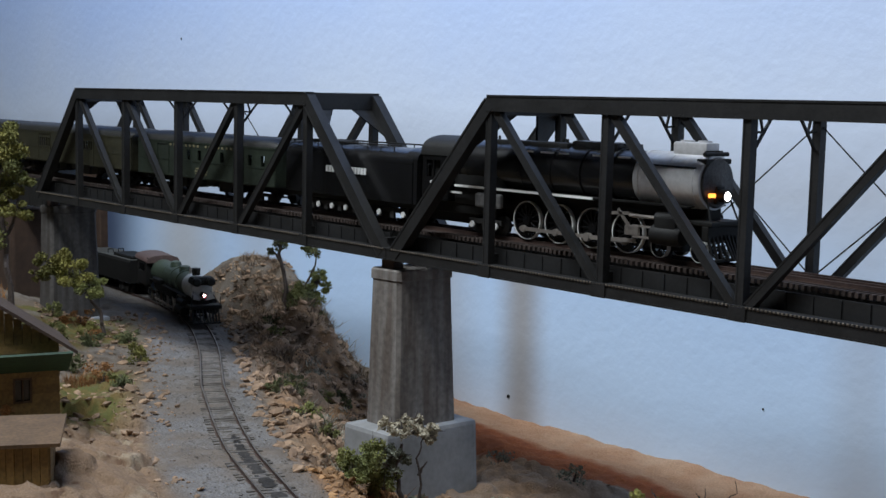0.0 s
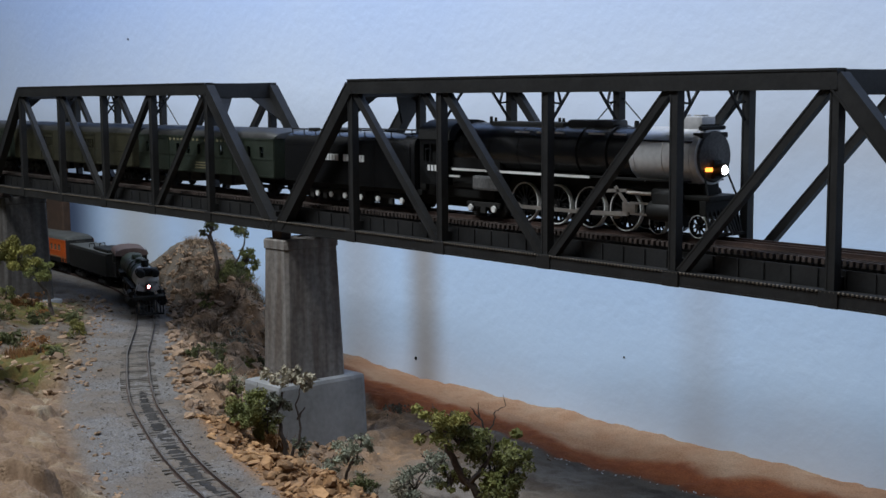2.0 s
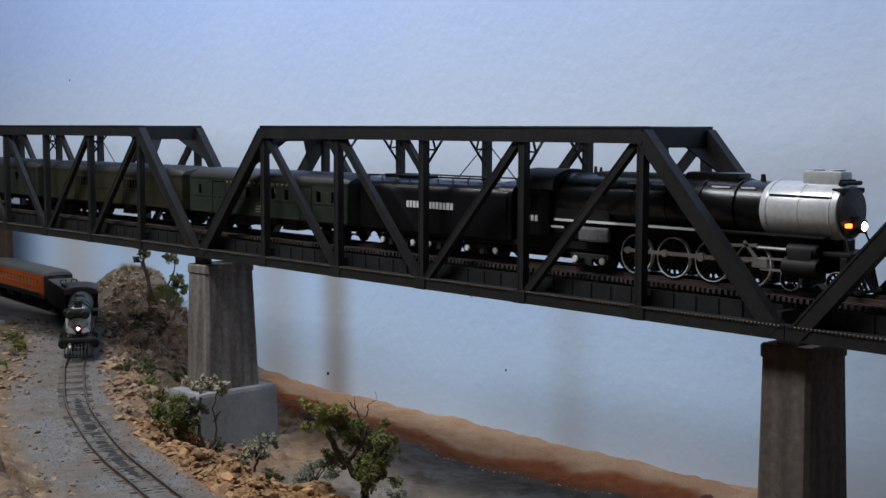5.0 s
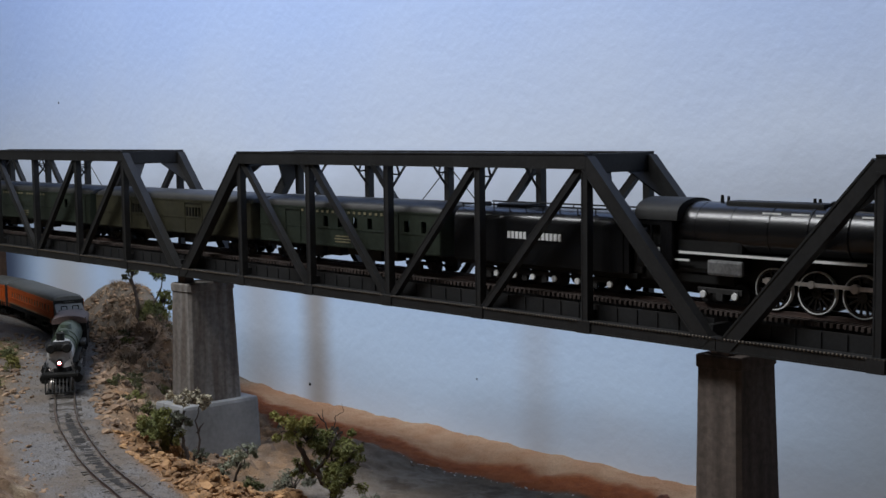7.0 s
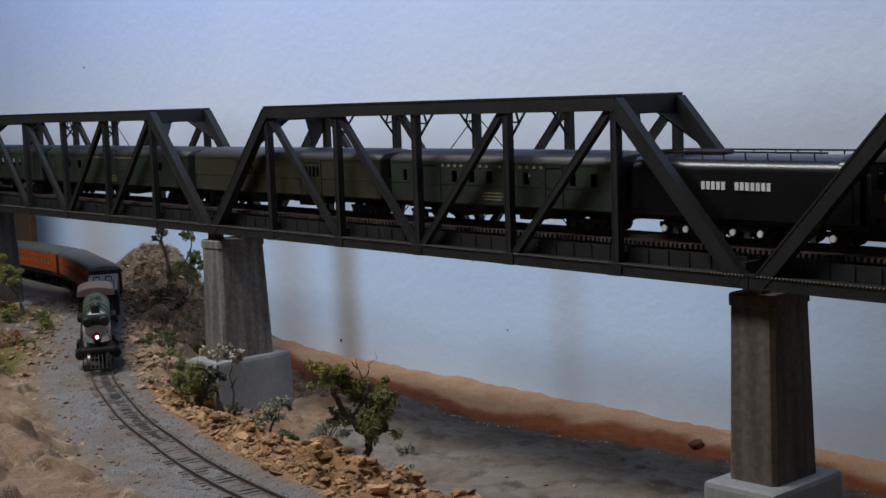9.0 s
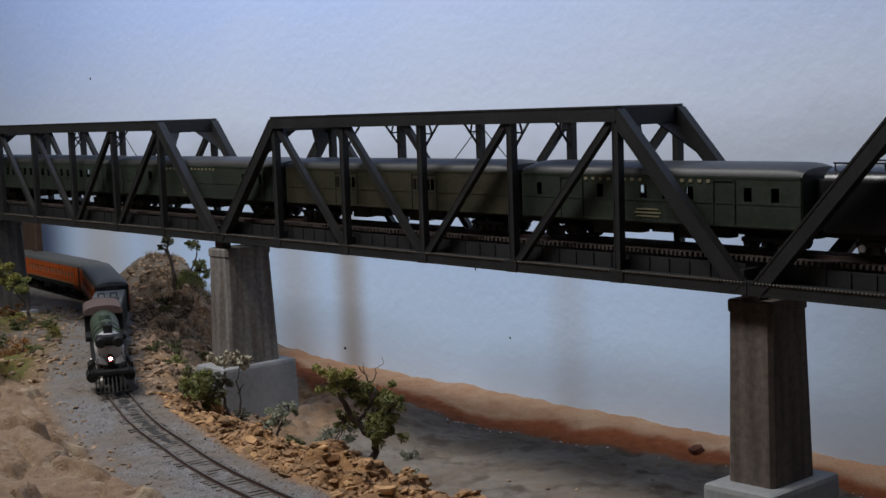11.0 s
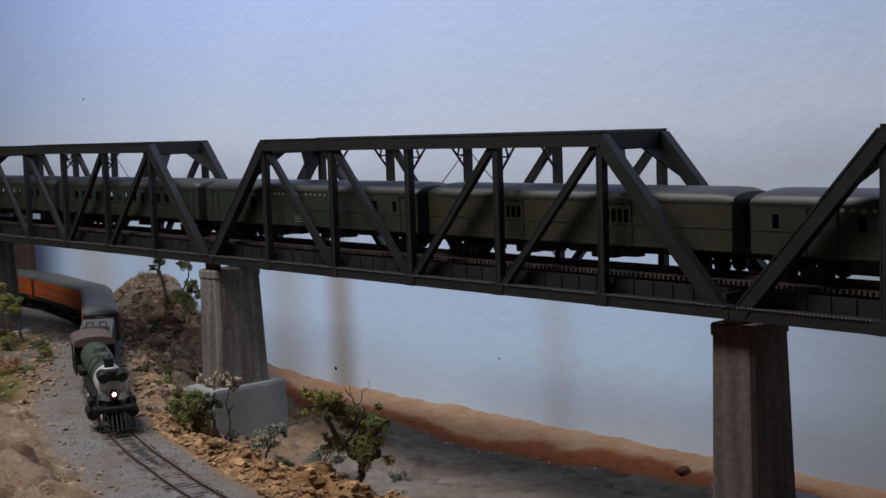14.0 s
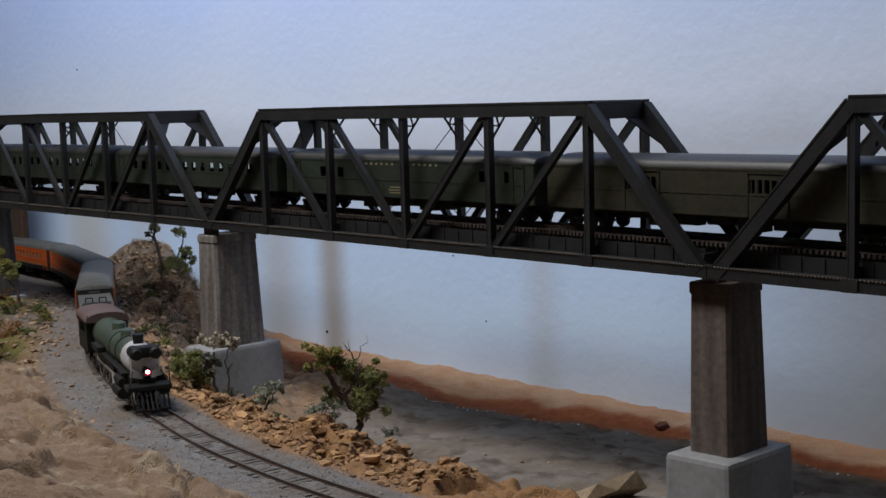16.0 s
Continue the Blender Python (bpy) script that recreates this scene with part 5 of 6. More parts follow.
    lathe(bm, [(-0.0099, 0.0014), (-0.0094, 0.0009), (-0.0092, 0.0003)], 14, "x", pose(0, 0, zc - 0.005))
    part("lens", bm, LAMP, hl, "lit white headlight lens", True)
    # a glowing ring added to imitate the red fringe of the lamp's glare
    bm = bmesh.new()
    lathe(bm, [(-0.0100, 0.0019), (-0.0098, 0.0019)], 14, "x", pose(0, 0, zc - 0.0053))
    part("lens_rim", bm, glow("red_glare_fringe", (1.0, 0.06, 0.10), 2.0), hl, "red fringe of the headlight glare, added as a glowing ring")
    for x in (-0.050, -0.068, -0.086, -0.104):
        axle(t, x, 0.0102, name="driving_wheelset", spokes=12)
    axle(t, -0.024, 0.0052, name="pilot_wheelset", spokes=8)
    axle(t, -0.128, 0.0062, name="trailing_wheelset", spokes=8)
    for y in (-0.0112, 0.0112):
        bm = bmesh.new()
        beam(bm, (-0.107, 0, 0), (-0.047, 0, 0), 0.0009, 0.0017)
        part("side_rod", bm, RODSTEEL, t, m=pose(0, y, 0.0102))
    # the engine is long for its height
    done = set()
    for p in t.children_recursive:
        kind = p.name.split(".")[0]
        p.location.x *= LONG
        if "wheelset" in kind or kind == "tire" or p.data.name in done:
            continue
        done.add(p.data.name)
        p.data.transform(Matrix.Diagonal((LONG, 1, 1, 1)))
    return t


def freight_tender(m):
    t = thing("locomotive_tender", m, "grey-topped tender behind the green locomotive", "tender")
    bm = bmesh.new()
    extrude_profile(bm, [(-0.0160, 0.012), (0.0160, 0.012), (0.0160, 0.0345), (0.0148, 0.0365), (-0.0148, 0.0365), (-0.0160, 0.0345)], -0.076, 0.076)
    part("body", bm, SOOT, t)
    bm = bmesh.new()
    box(bm, -0.075, 0.075, -0.0150, 0.0150, 0.0364, 0.0376, 0.0005)
    part("deck", bm, GREYROOF, t, "dusty grey tender deck")
    bm = bmesh.new()
    vs = box(bm, 0.015, 0.072, -0.0125, 0.0125, 0.0372, 0.0410, 0.0015)
    part("coal_load", bm, SOOT, t)
    for y in (-0.006, 0.006):
        bm = bmesh.new()
        for a, b in (((-0.012, y - 0.003, 0.037), (-0.012, y - 0.003, 0.0415)), ((-0.012, y - 0.003, 0.0415), (-0.012, y + 0.003, 0.0415)), ((-0.012, y + 0.003, 0.0415), (-0.012, y + 0.003, 0.037))):
            cyl(bm, a, b, 0.0005, n=6)
        part("hatch_handle", bm, SOOT, t)
    truck(t, -0.048, (-0.012, 0, 0.012), 0.0052, 0.0118)
    truck(t, 0.048, (-0.012, 0, 0.012), 0.0052, 0.0118)
    return t


# ---- the trains and how they move ----
UPPER_X = [(0, -0.084), (1.5, 0.010), (3.5, 0.136), (5.2, 0.246), (7, 0.3615), (9, 0.485), (10.8, 0.597), (12.5, 0.702), (14.5, 0.823), (16, 0.914)]
LOWER_X = [(0, -0.416), (1, -0.383), (2, -0.343), (3, -0.300), (4, -0.257), (5.5, -0.184), (7, -0.112), (8.5, -0.053), (10, 0.007), (11.5, 0.055), (12.5, 0.075), (13.5, 0.097), (14.5, 0.117), (15.2, 0.149), (16, 0.196)]


def ride(rows, t):
    """A smooth distance at time t through the given rows."""
    T, X = [r[0] for r in rows], [r[1] for r in rows]
    k = max(0, min(len(T) - 2, int(np.searchsorted(T, t, side="right")) - 1))

    def slope(i):
        a, b = max(0, i - 1), min(len(T) - 1, i + 1)
        return (X[b] - X[a]) / (T[b] - T[a])
    h = T[k + 1] - T[k]
    u = (t - T[k]) / h
    return (2 * u ** 3 - 3 * u * u + 1) * X[k] + (u ** 3 - 2 * u * u + u) * h * slope(k) + (-2 * u ** 3 + 3 * u * u) * X[k + 1] + (u ** 3 - u * u) * h * slope(k + 1)


def upper_pose(t, offset):
    return GRADE @ pose(ride(UPPER_X, t) + offset, MID, DECK)


def lower_pose(t, front, wheelbase):
    """Pose of a vehicle whose tip is front metres behind the engine's tip and which sits on two points of the curve."""
    s = float(np.interp(ride(LOWER_X, t), LINE[:, 0], ARC)) - front
    a, b = on_line(s - wheelbase[0]), on_line(s - wheelbase[1])
    ang = math.degrees(math.atan2(a[1] - b[1], a[0] - b[0]))
    d = Vector((a[0] - b[0], a[1] - b[1], 0)).normalized()
    o = Vector((a[0], a[1], 0)) + d * wheelbase[0]
    return pose(o.x, o.y, RAIL_Z, 0, 0, ang)


UPPER, LOWER = [], []


def upper_train():
    eng, ten = express_engine(upper_pose(0, 0)), express_tender(upper_pose(0, 0))
    UPPER.extend([(eng, 0.0), (ten, 0.0)])

    def row(n, a, b, w):
        return [(a + (b - a) * k / (n - 1) - w / 2, a + (b - a) * k / (n - 1) + w / 2) for k in range(n)]
    L = 0.2145
    c = coach(L, ident(), GREEN, "dark green heavyweight passenger car with gold lettering", [*row(5, -0.036, 0.030, 0.0052), (-0.088, -0.084), (0.066, 0.071), (0.083, 0.088)], [(-0.068, -0.050), (0.046, 0.060)], lettering="yes", group="green passenger train", clere=False)
    UPPER.append((c, -0.0545 - L / 2))
    L = 0.260
    d1, d2 = (-0.060, -0.034), (0.028, 0.054)
    c = coach(L, ident(), OLIVE, "olive baggage car with barred door windows", [*row(5, -0.057, -0.038, 0.0035), *row(5, 0.031, 0.050, 0.0035)], [d1, d2], [d1, d2], lettering="", group="green passenger train", clere=False)
    UPPER.append((c, -0.269 - L / 2))
    L = 0.286
    c = coach(L, ident(), GREEN, "dark green sleeping car with a few bright windows", [(-0.092, -0.085), (-0.070, -0.063), (0.086, 0.0925), (0.110, 0.114)], [(-0.128, -0.118), (0.118, 0.128)], lettering="yes", group="green passenger train", clere=False)
    UPPER.append((c, -0.529 - L / 2))
    L = 0.279
    for k in range(4):
        nm = "dark green day coach with a long row of windows"
        c = coach(L, ident(), GREEN, nm, [*row(14, -0.095, 0.095, 0.0068)], [(-0.126, -0.116), (0.116, 0.126)], group="green passenger train", clere=False)
        UPPER.append((c, -0.817 - L / 2 - k * L))


def lower_train():
    eng = freight_engine(ident())
    LOWER.append((eng, 0.0, (0.081, 0.169)))
    ten = freight_tender(ident())
    LOWER.append((ten, 0.325, (-0.048, 0.048)))
    L = 0.250
    for k in range(4):
        c = coach(L, ident(), ORANGE, "orange and grey passenger coach on the curved track", [(-0.098 + 0.0135 * j, -0.098 + 0.0135 * j + 0.0085) for j in range(15)], [(-0.115, -0.106), (0.106, 0.115)], roofm=GREYROOF, group="orange passenger train",
                  lower=[(0.0135, 0.0050, SOOT), (0.0192, 0.0008, GOLD)], clere=False, half=0.0172, lit=(99,))
        LOWER.append((c, 0.405 + L / 2 + k * L, (-0.095, 0.095)))


def motions():
    times = [k * 0.5 for k in range(33)]
    for ob, off in UPPER:
        walk(ob, [(t, upper_pose(t, off)) for t in times])
    for ob, front, wb in LOWER:
        walk(ob, [(t, lower_pose(t, front, wb)) for t in times])
    # wheels roll and rods swing with them
    turns = [k * 0.2 for k in range(81)]
    for ob, path in ((UPPER[0][0], UPPER_X), (LOWER[0][0], LOWER_X)):
        big = 0.0108 if path is UPPER_X else 0.0102
        for p in ob.children:
            kind = p.name.split(".")[0]
            if kind in ("driving_wheelset", "pilot_wheelset", "trailing_wheelset"):
                o, r = p.location.copy(), p.location.z
                rows = []
                for t in turns:
                    rows.append((t, pose(*o) @ Matrix.Rotation((ride(path, t) - ride(path, 0)) / r % (2 * math.pi), 4, "Y")))
                if kind == "driving_wheelset":
                    walk(p, rows)
                else:
                    fine = [k * 0.1 for k in range(161)]
                    walk(p, [(t, pose(*o) @ Matrix.Rotation((ride(path, t) - ride(path, 0)) / r % (2 * math.pi), 4, "Y")) for t in fine])
            elif kind in ("side_rod", "main_rod"):
                o = p.location.copy()
                crank = big * 0.42
                ph = 0.0 if o.y < 0 else math.pi / 2
                rows = []
                for t in turns:
                    a = (ride(path, t) - ride(path, 0)) / big + ph
                    rows.append((t, pose(o.x + crank * math.sin(-a) * -1, o.y, o.z - crank * math.cos(a))))
                walk(p, rows)


# ---- plants ----
RIGHT = Vector((0.63, 0.78, 0.0))
BACK = Vector((-0.78, 0.63, 0.0))


def leaf_cloud(name, parent, centre, radius, count, material, rng, size=0.0017, squash=0.8, lobes=15, label=""):
    """Many small leaves in uneven tufts round a centre."""
    tufts = []
    for k in range(lobes):
        d = Vector((rng.uniform(-1, 1), rng.uniform(-1, 1), rng.uniform(-1, 1) * squash))
        tufts.append((centre + d * radius * 0.85, radius * rng.uniform(0.22, 0.52)))
    size, count = size * 0.60, int(count * 3.4)
    co, fa = [], []
    for k in range(count):
        c, r = tufts[rng.randrange(lobes)]
        d = Vector((rng.gauss(0, 1), rng.gauss(0, 1), rng.gauss(0, 1)))
        d = d.normalized() * (rng.random() ** 0.45) * r
        p = c + Vector((d.x, d.y, d.z * squash))
        a = Vector((rng.gauss(0, 1), rng.gauss(0, 1), rng.gauss(0, 1))).normalized()
        b = a.orthogonal().normalized()
        n = a.cross(b)
        s = size * rng.uniform(0.6, 1.4)
        q = len(co)
        co += [p - a * s, p + b * s * 0.5 + n * s * 0.2, p + a * s, p - b * s * 0.5 + n * s * 0.2]
        fa += [(q, q + 1, q + 2), (q, q + 2, q + 3)]
    me = bpy.data.meshes.new(name)
    me.from_pydata(co, [], fa)
    me.materials.append(material)
    return tagged(part(name, me, None, parent, label), kind="stuff")


def limb(bm, pts, r0, r1, rng, n=7):
    """A crooked tapering branch through the points."""
    fine = []
    for a, b in zip(pts, pts[1:]):
        for k in range(4):
            u = k / 4
            j = 0 if k == 0 else (b - a).length * 0.07
            fine.append(a.lerp(b, u) + Vector((rng.uniform(-j, j), rng.uniform(-j, j), rng.uniform(-j, j))))
    fine.append(pts[-1])
    rings = []
    for i, p in enumerate(fine):
        d = (fine[min(i + 1, len(fine) - 1)] - fine[max(i - 1, 0)]).normalized()
        s = d.orthogonal().normalized()
        u = d.cross(s)
        r = r0 + (r1 - r0) * i / (len(fine) - 1)
        rings.append([bm.verts.new(p + (s * math.cos(2 * math.pi * k / n) + u * math.sin(2 * math.pi * k / n)) * r * rng.uniform(0.85, 1.15)) for k in range(n)])
    for A, B in zip(rings, rings[1:]):
        for k in range(n):
            bm.faces.new((A[k], A[(k + 1) % n], B[(k + 1) % n], B[k]))
    bm.faces.new(rings[0])
    bm.faces.new(rings[-1])


def tree(x, y, limbs, crowns, label, seed, z=None, trunk_r=0.0022, name="tree"):
    """limbs: lists of (along, up, deep); crowns: (along, up, deep, radius, count, material, leaf size)."""
    rng = random.Random(seed)
    t = thing(name, pose(x, y, (at_ground(x, y) if z is None else z) - 0.001), label, "tree" if name == "tree" else "shrub")

    def at(a, u, d=0.0):
        return RIGHT * a + BACK * d + Vector((0, 0, u))
    for k, pts in enumerate(limbs):
        bm = bmesh.new()
        limb(bm, [at(*p) for p in pts], trunk_r * (1.0 if k == 0 else 0.55), trunk_r * (0.4 if k == 0 else 0.15), rng)
        part("trunk" if k == 0 else "branch", bm, BARK, t, "", True)
    for a, u, d, r, n, mt, sz in crowns:
        leaf_cloud("crown", t, at(a, u, d), r, n, mt, rng, sz)
        bm = bmesh.new()
        for k in range(7):
            e = at(a, u, d) + Vector((rng.uniform(-1, 1), rng.uniform(-1, 1), rng.uniform(-0.6, 1))) * r * 0.9
            limb(bm, [at(a, u - r * 0.5, d), at(a, u, d).lerp(e, 0.5), e], trunk_r * 0.22, trunk_r * 0.08, rng, 4)
        part("twig", bm, BARK, t)
    return t


def tuft(x, y, r, h, material, label, seed, count=220):
    rng = random.Random(seed)
    co, fa = [], []
    z = at_ground(x, y)
    for k in range(count):
        a, q = rng.uniform(0, 6.28), r * math.sqrt(rng.random())
        p = Vector((math.cos(a) * q, math.sin(a) * q, 0.0))
        tip = p + Vector((rng.gauss(0, 0.35), rng.gauss(0, 0.35), 1)) * h * rng.uniform(0.5, 1.1)
        w = Vector((rng.uniform(-1, 1), rng.uniform(-1, 1), 0)).normalized() * 0.0004
        i = len(co)
        co += [p - w - Vector((0, 0, 0.003)), p + w - Vector((0, 0, 0.003)), tip]
        fa.append((i, i + 1, i + 2))
    me = bpy.data.meshes.new("grass_tuft")
    me.from_pydata(co, [], fa)
    me.materials.append(material)
    ob = new("grass_tuft", me)
    ob.matrix_basis = pose(x, y, z)
    tagged(ob, label, "grass", kind="stuff")


def plants():
    tree(0.337, -0.112, [[(0, 0), (0.002, 0.012), (-0.010, 0.026), (-0.017, 0.040), (-0.019, 0.050)], [(0.002, 0.012), (0.006, 0.022), (0.008, 0.032)], [(-0.008, 0.024), (0.000, 0.034), (0.003, 0.043)]],
         [(-0.020, 0.051, 0, 0.010, 700, LEAFY, 0.0013), (-0.012, 0.045, 0.003, 0.008, 420, LEAF, 0.0013), (0.002, 0.039, 0.004, 0.011, 800, LEAF, 0.0013), (0.010, 0.032, -0.002, 0.009, 520, LEAF, 0.0013), (0.008, 0.020, -0.003, 0.010, 800, LEAF, 0.0013), (-0.016, 0.026, 0.002, 0.006, 300, LEAF, 0.0013), (0.004, 0.029, 0, 0.007, 400, LEAF, 0.0013)],
         "leaning green tree with a forked brown trunk on the rocky bank", 4, trunk_r=0.0026)
    tree(0.330, -0.106, [[(0.003, 0.030), (-0.001, 0.047), (-0.002, 0.058), (-0.007, 0.064)], [(-0.001, 0.050), (0.003, 0.056), (0.004, 0.062), (0.0085, 0.064), (0.0075, 0.069)], [(-0.003, 0.059), (-0.0035, 0.066)]], [], "bare twisted dead branch above the green tree", 9, z=0.187, trunk_r=0.0007, name="shrub")
    tree(0.068, -0.043, [[(0, 0), (-0.002, 0.018), (-0.006, 0.034), (-0.002, 0.048)], [(0.002, 0.004), (0.008, 0.020), (0.006, 0.040), (0.010, 0.052)], [(-0.004, 0.030), (-0.016, 0.040)], [(0.007, 0.030), (0.012, 0.038)]],
         [(-0.017, 0.039, 0, 0.015, 1300, LEAF, 0.0015), (-0.028, 0.036, 0, 0.009, 500, LEAF, 0.0015), (-0.012, 0.026, 0, 0.009, 450, LEAF, 0.0015), (-0.006, 0.040, 0.004, 0.009, 350, LEAFG, 0.0015), (0.004, 0.058, 0, 0.009, 160, BLOOM, 0.0022), (0.014, 0.055, 0, 0.007, 120, BLOOM, 0.0022), (-0.008, 0.058, 0, 0.006, 90, BLOOM, 0.0022), (0.008, 0.012, 0.004, 0.006, 160, LEAFG, 0.0014)],
         "twiggy green tree with cream blossom by the pier footing", 5, trunk_r=0.0019)
    tree(0.131, -0.046, [[(0, 0), (-0.001, 0.012), (0.003, 0.022), (0.008, 0.032)], [(-0.001, 0.012), (-0.006, 0.024), (-0.004, 0.034)], [(0.004, 0.024), (0.013, 0.038)]],
         [(0.004, 0.034, 0, 0.010, 420, LEAFG, 0.0013), (0.012, 0.040, 0, 0.007, 240, LEAFG, 0.0013), (-0.005, 0.028, 0, 0.006, 160, LEAFG, 0.0013)],
         "small grey-green tree with a crooked trunk", 6, trunk_r=0.0016)
    tree(0.142, -0.003, [[(0, 0), (0, 0.012)], [(0, 0.008), (0.008, 0.020)]], [(0.003, 0.016, 0, 0.013, 520, LEAFG, 0.0014), (0.012, 0.026, 0, 0.008, 260, LEAFG, 0.0014), (-0.006, 0.010, 0, 0.008, 260, BLOOM, 0.0013)], "pale grey-green shrub by the dry riverbed", 7, name="shrub")
    tree(0.119, -0.022, [[(0, 0), (0, 0.008)]], [(0.0, 0.011, 0, 0.009, 420, LEAFD, 0.0013)], "low dark green shrub beside the footing", 8, name="shrub")
    tree(-0.325, 0.127, [[(-0.006, 0), (0.002, 0.020), (0.010, 0.050), (0.006, 0.080), (0.002, 0.112)], [(0.004, 0.030), (0.018, 0.055), (0.030, 0.080), (0.034, 0.112)], [(0.006, 0.086), (-0.003, 0.098)], [(-0.004, 0.006), (-0.016, -0.006)]],
         [(0.003, 0.104, 0, 0.007, 150, LEAFD, 0.0018), (-0.005, 0.098, 0, 0.004, 80, LEAFD, 0.0018), (0.031, 0.100, 0, 0.008, 200, LEAF, 0.0018), (0.027, 0.060, 0, 0.015, 800, LEAF, 0.0018), (0.026, 0.042, 0, 0.016, 800, LEAFD, 0.0018), (0.012, 0.024, 0, 0.014, 600, LEAFD, 0.0018), (0.034, 0.074, 0, 0.010, 300, LEAF, 0.0018)],
         "tall dark-trunked tree with sparse green foliage on the bank", 10, z=0.176, trunk_r=0.0030)
    tree(-0.427, 0.015, [[(0, 0), (-0.002, 0.018), (-0.012, 0.036), (-0.028, 0.050)], [(-0.012, 0.036), (-0.012, 0.046)]],
         [(-0.046, 0.066, 0, 0.015, 900, LEAFY, 0.0019), (-0.030, 0.054, 0, 0.016, 900, LEAFY, 0.0019), (-0.012, 0.044, 0, 0.012, 500, LEAF, 0.0019), (-0.054, 0.054, 0, 0.008, 250, LEAFY, 0.0019)],
         "yellow-green tree with a thin bent trunk on the slope", 11, trunk_r=0.0020)
    tree(-0.371, -0.092, [[(0, 0), (0.002, 0.05), (-0.004, 0.10), (-0.006, 0.14)], [(0, 0.09), (0.010, 0.12)]],
         [(-0.004, 0.162, 0, 0.020, 1500, LEAFY, 0.0020), (0.006, 0.140, 0, 0.015, 800, LEAF, 0.0020), (-0.010, 0.120, 0, 0.018, 900, LEAFY, 0.0020), (0.006, 0.112, 0, 0.012, 500, LEAFY, 0.0020), (-0.014, 0.090, 0, 0.014, 500, LEAF, 0.0020)],
         "tall yellow-green leafy tree on the near slope", 12, trunk_r=0.0030)
    rng = random.Random(77)
    for k in range(34):
        x, y = rng.uniform(-0.42, 0.04), 0
        y = np.interp(x, LINE[:, 0], LINE[:, 1]) + rng.uniform(0.045, 0.13)
        if y > 0.15 or (abs(x) < 0.035 and y > -0.02):
            continue
        r = rng.uniform(0.005, 0.010)
        tree(x, y, [[(0, 0), (rng.uniform(-0.004, 0.004), r)], [(0, r * 0.4), (rng.uniform(-0.008, 0.008), r * 1.6)]], [(0, r * 0.9, 0, r, 190, rng.choice((LEAFD, LEAFG, LEAFD, LEAF)), 0.0014)], "low scrubby bush on the rocky bank", 100 + k, name="shrub", trunk_r=0.0010)
    for k, (x, y, r) in enumerate(((0.19, 0.035, 0.006), (0.10, 0.055, 0.007), (0.06, 0.10, 0.008), (0.23, 0.0, 0.005), (-0.02, 0.11, 0.008))):
        tree(x, y, [[(0, 0), (0.002, r)]], [(0, r * 0.8, 0, r, 150, rng.choice((LEAFG, LEAFD)), 0.0013)], "low grey scrub at the riverbed's edge", 200 + k, name="shrub", trunk_r=0.0008)
    for k in range(22):
        x = rng.uniform(-0.50, -0.12)
        y = np.interp(x, LINE[:, 0], LINE[:, 1]) - rng.uniform(0.055, 0.16)
        r = rng.uniform(0.005, 0.011)
        tree(x, y, [[(0, 0), (0.001, r * 0.8)]], [(0, r * 0.5, 0, r, 260, rng.choice((LEAFD, LEAFY, LEAF, STRAW)), 0.0016)], "low mossy bush on the dry slope", 300 + k, name="shrub", trunk_r=0.0008)
    for k, (x, y, r, h) in enumerate(((0.048, -0.048, 0.013, 0.014), (0.060, -0.060, 0.009, 0.010), (0.034, -0.038, 0.008, 0.012), (-0.55, -0.055, 0.03, 0.016), (-0.50, -0.075, 0.025, 0.014), (-0.26, -0.085, 0.012, 0.008))):
        tuft(x, y, r, h, STRAW, "rusty orange dry grass tuft", 400 + k, 260)


def dry_brush(name, count, place, height, material, label, seed):
    """A thicket of thin crooked stems, each a bent three-sided sliver, gathered in clumps."""
    rng = random.Random(seed)
    co, fa = [], []
    for c in range(count):
        x, y = place(rng)
        if x is None:
            continue
        z = at_ground(x, y)
        h = height * rng.uniform(0.5, 1.25)
        for k in range(26):
            p = Vector((x + rng.gauss(0, h * 0.35), y + rng.gauss(0, h * 0.35), z - 0.001))
            lean = Vector((rng.gauss(0, 0.6), rng.gauss(0, 0.6), 1.0))
            mid = p + lean * h * rng.uniform(0.3, 0.6)
            tip = mid + (lean + Vector((rng.gauss(0, 0.7), rng.gauss(0, 0.7), 0))) * h * rng.uniform(0.2, 0.5)
            w = Vector((rng.uniform(-1, 1), rng.uniform(-1, 1), 0)).normalized() * rng.uniform(0.00022, 0.00050)
            q = len(co)
            co += [p - w, p + w, mid - w * 0.7, mid + w * 0.7, tip]
            fa += [(q, q + 1, q + 3, q + 2), (q + 2, q + 3, q + 4)]
    me = bpy.data.meshes.new(name)
    me.from_pydata(co, [], fa)
    me.materials.append(material)
    tagged(new(name, me), label, "brush", kind="stuff")


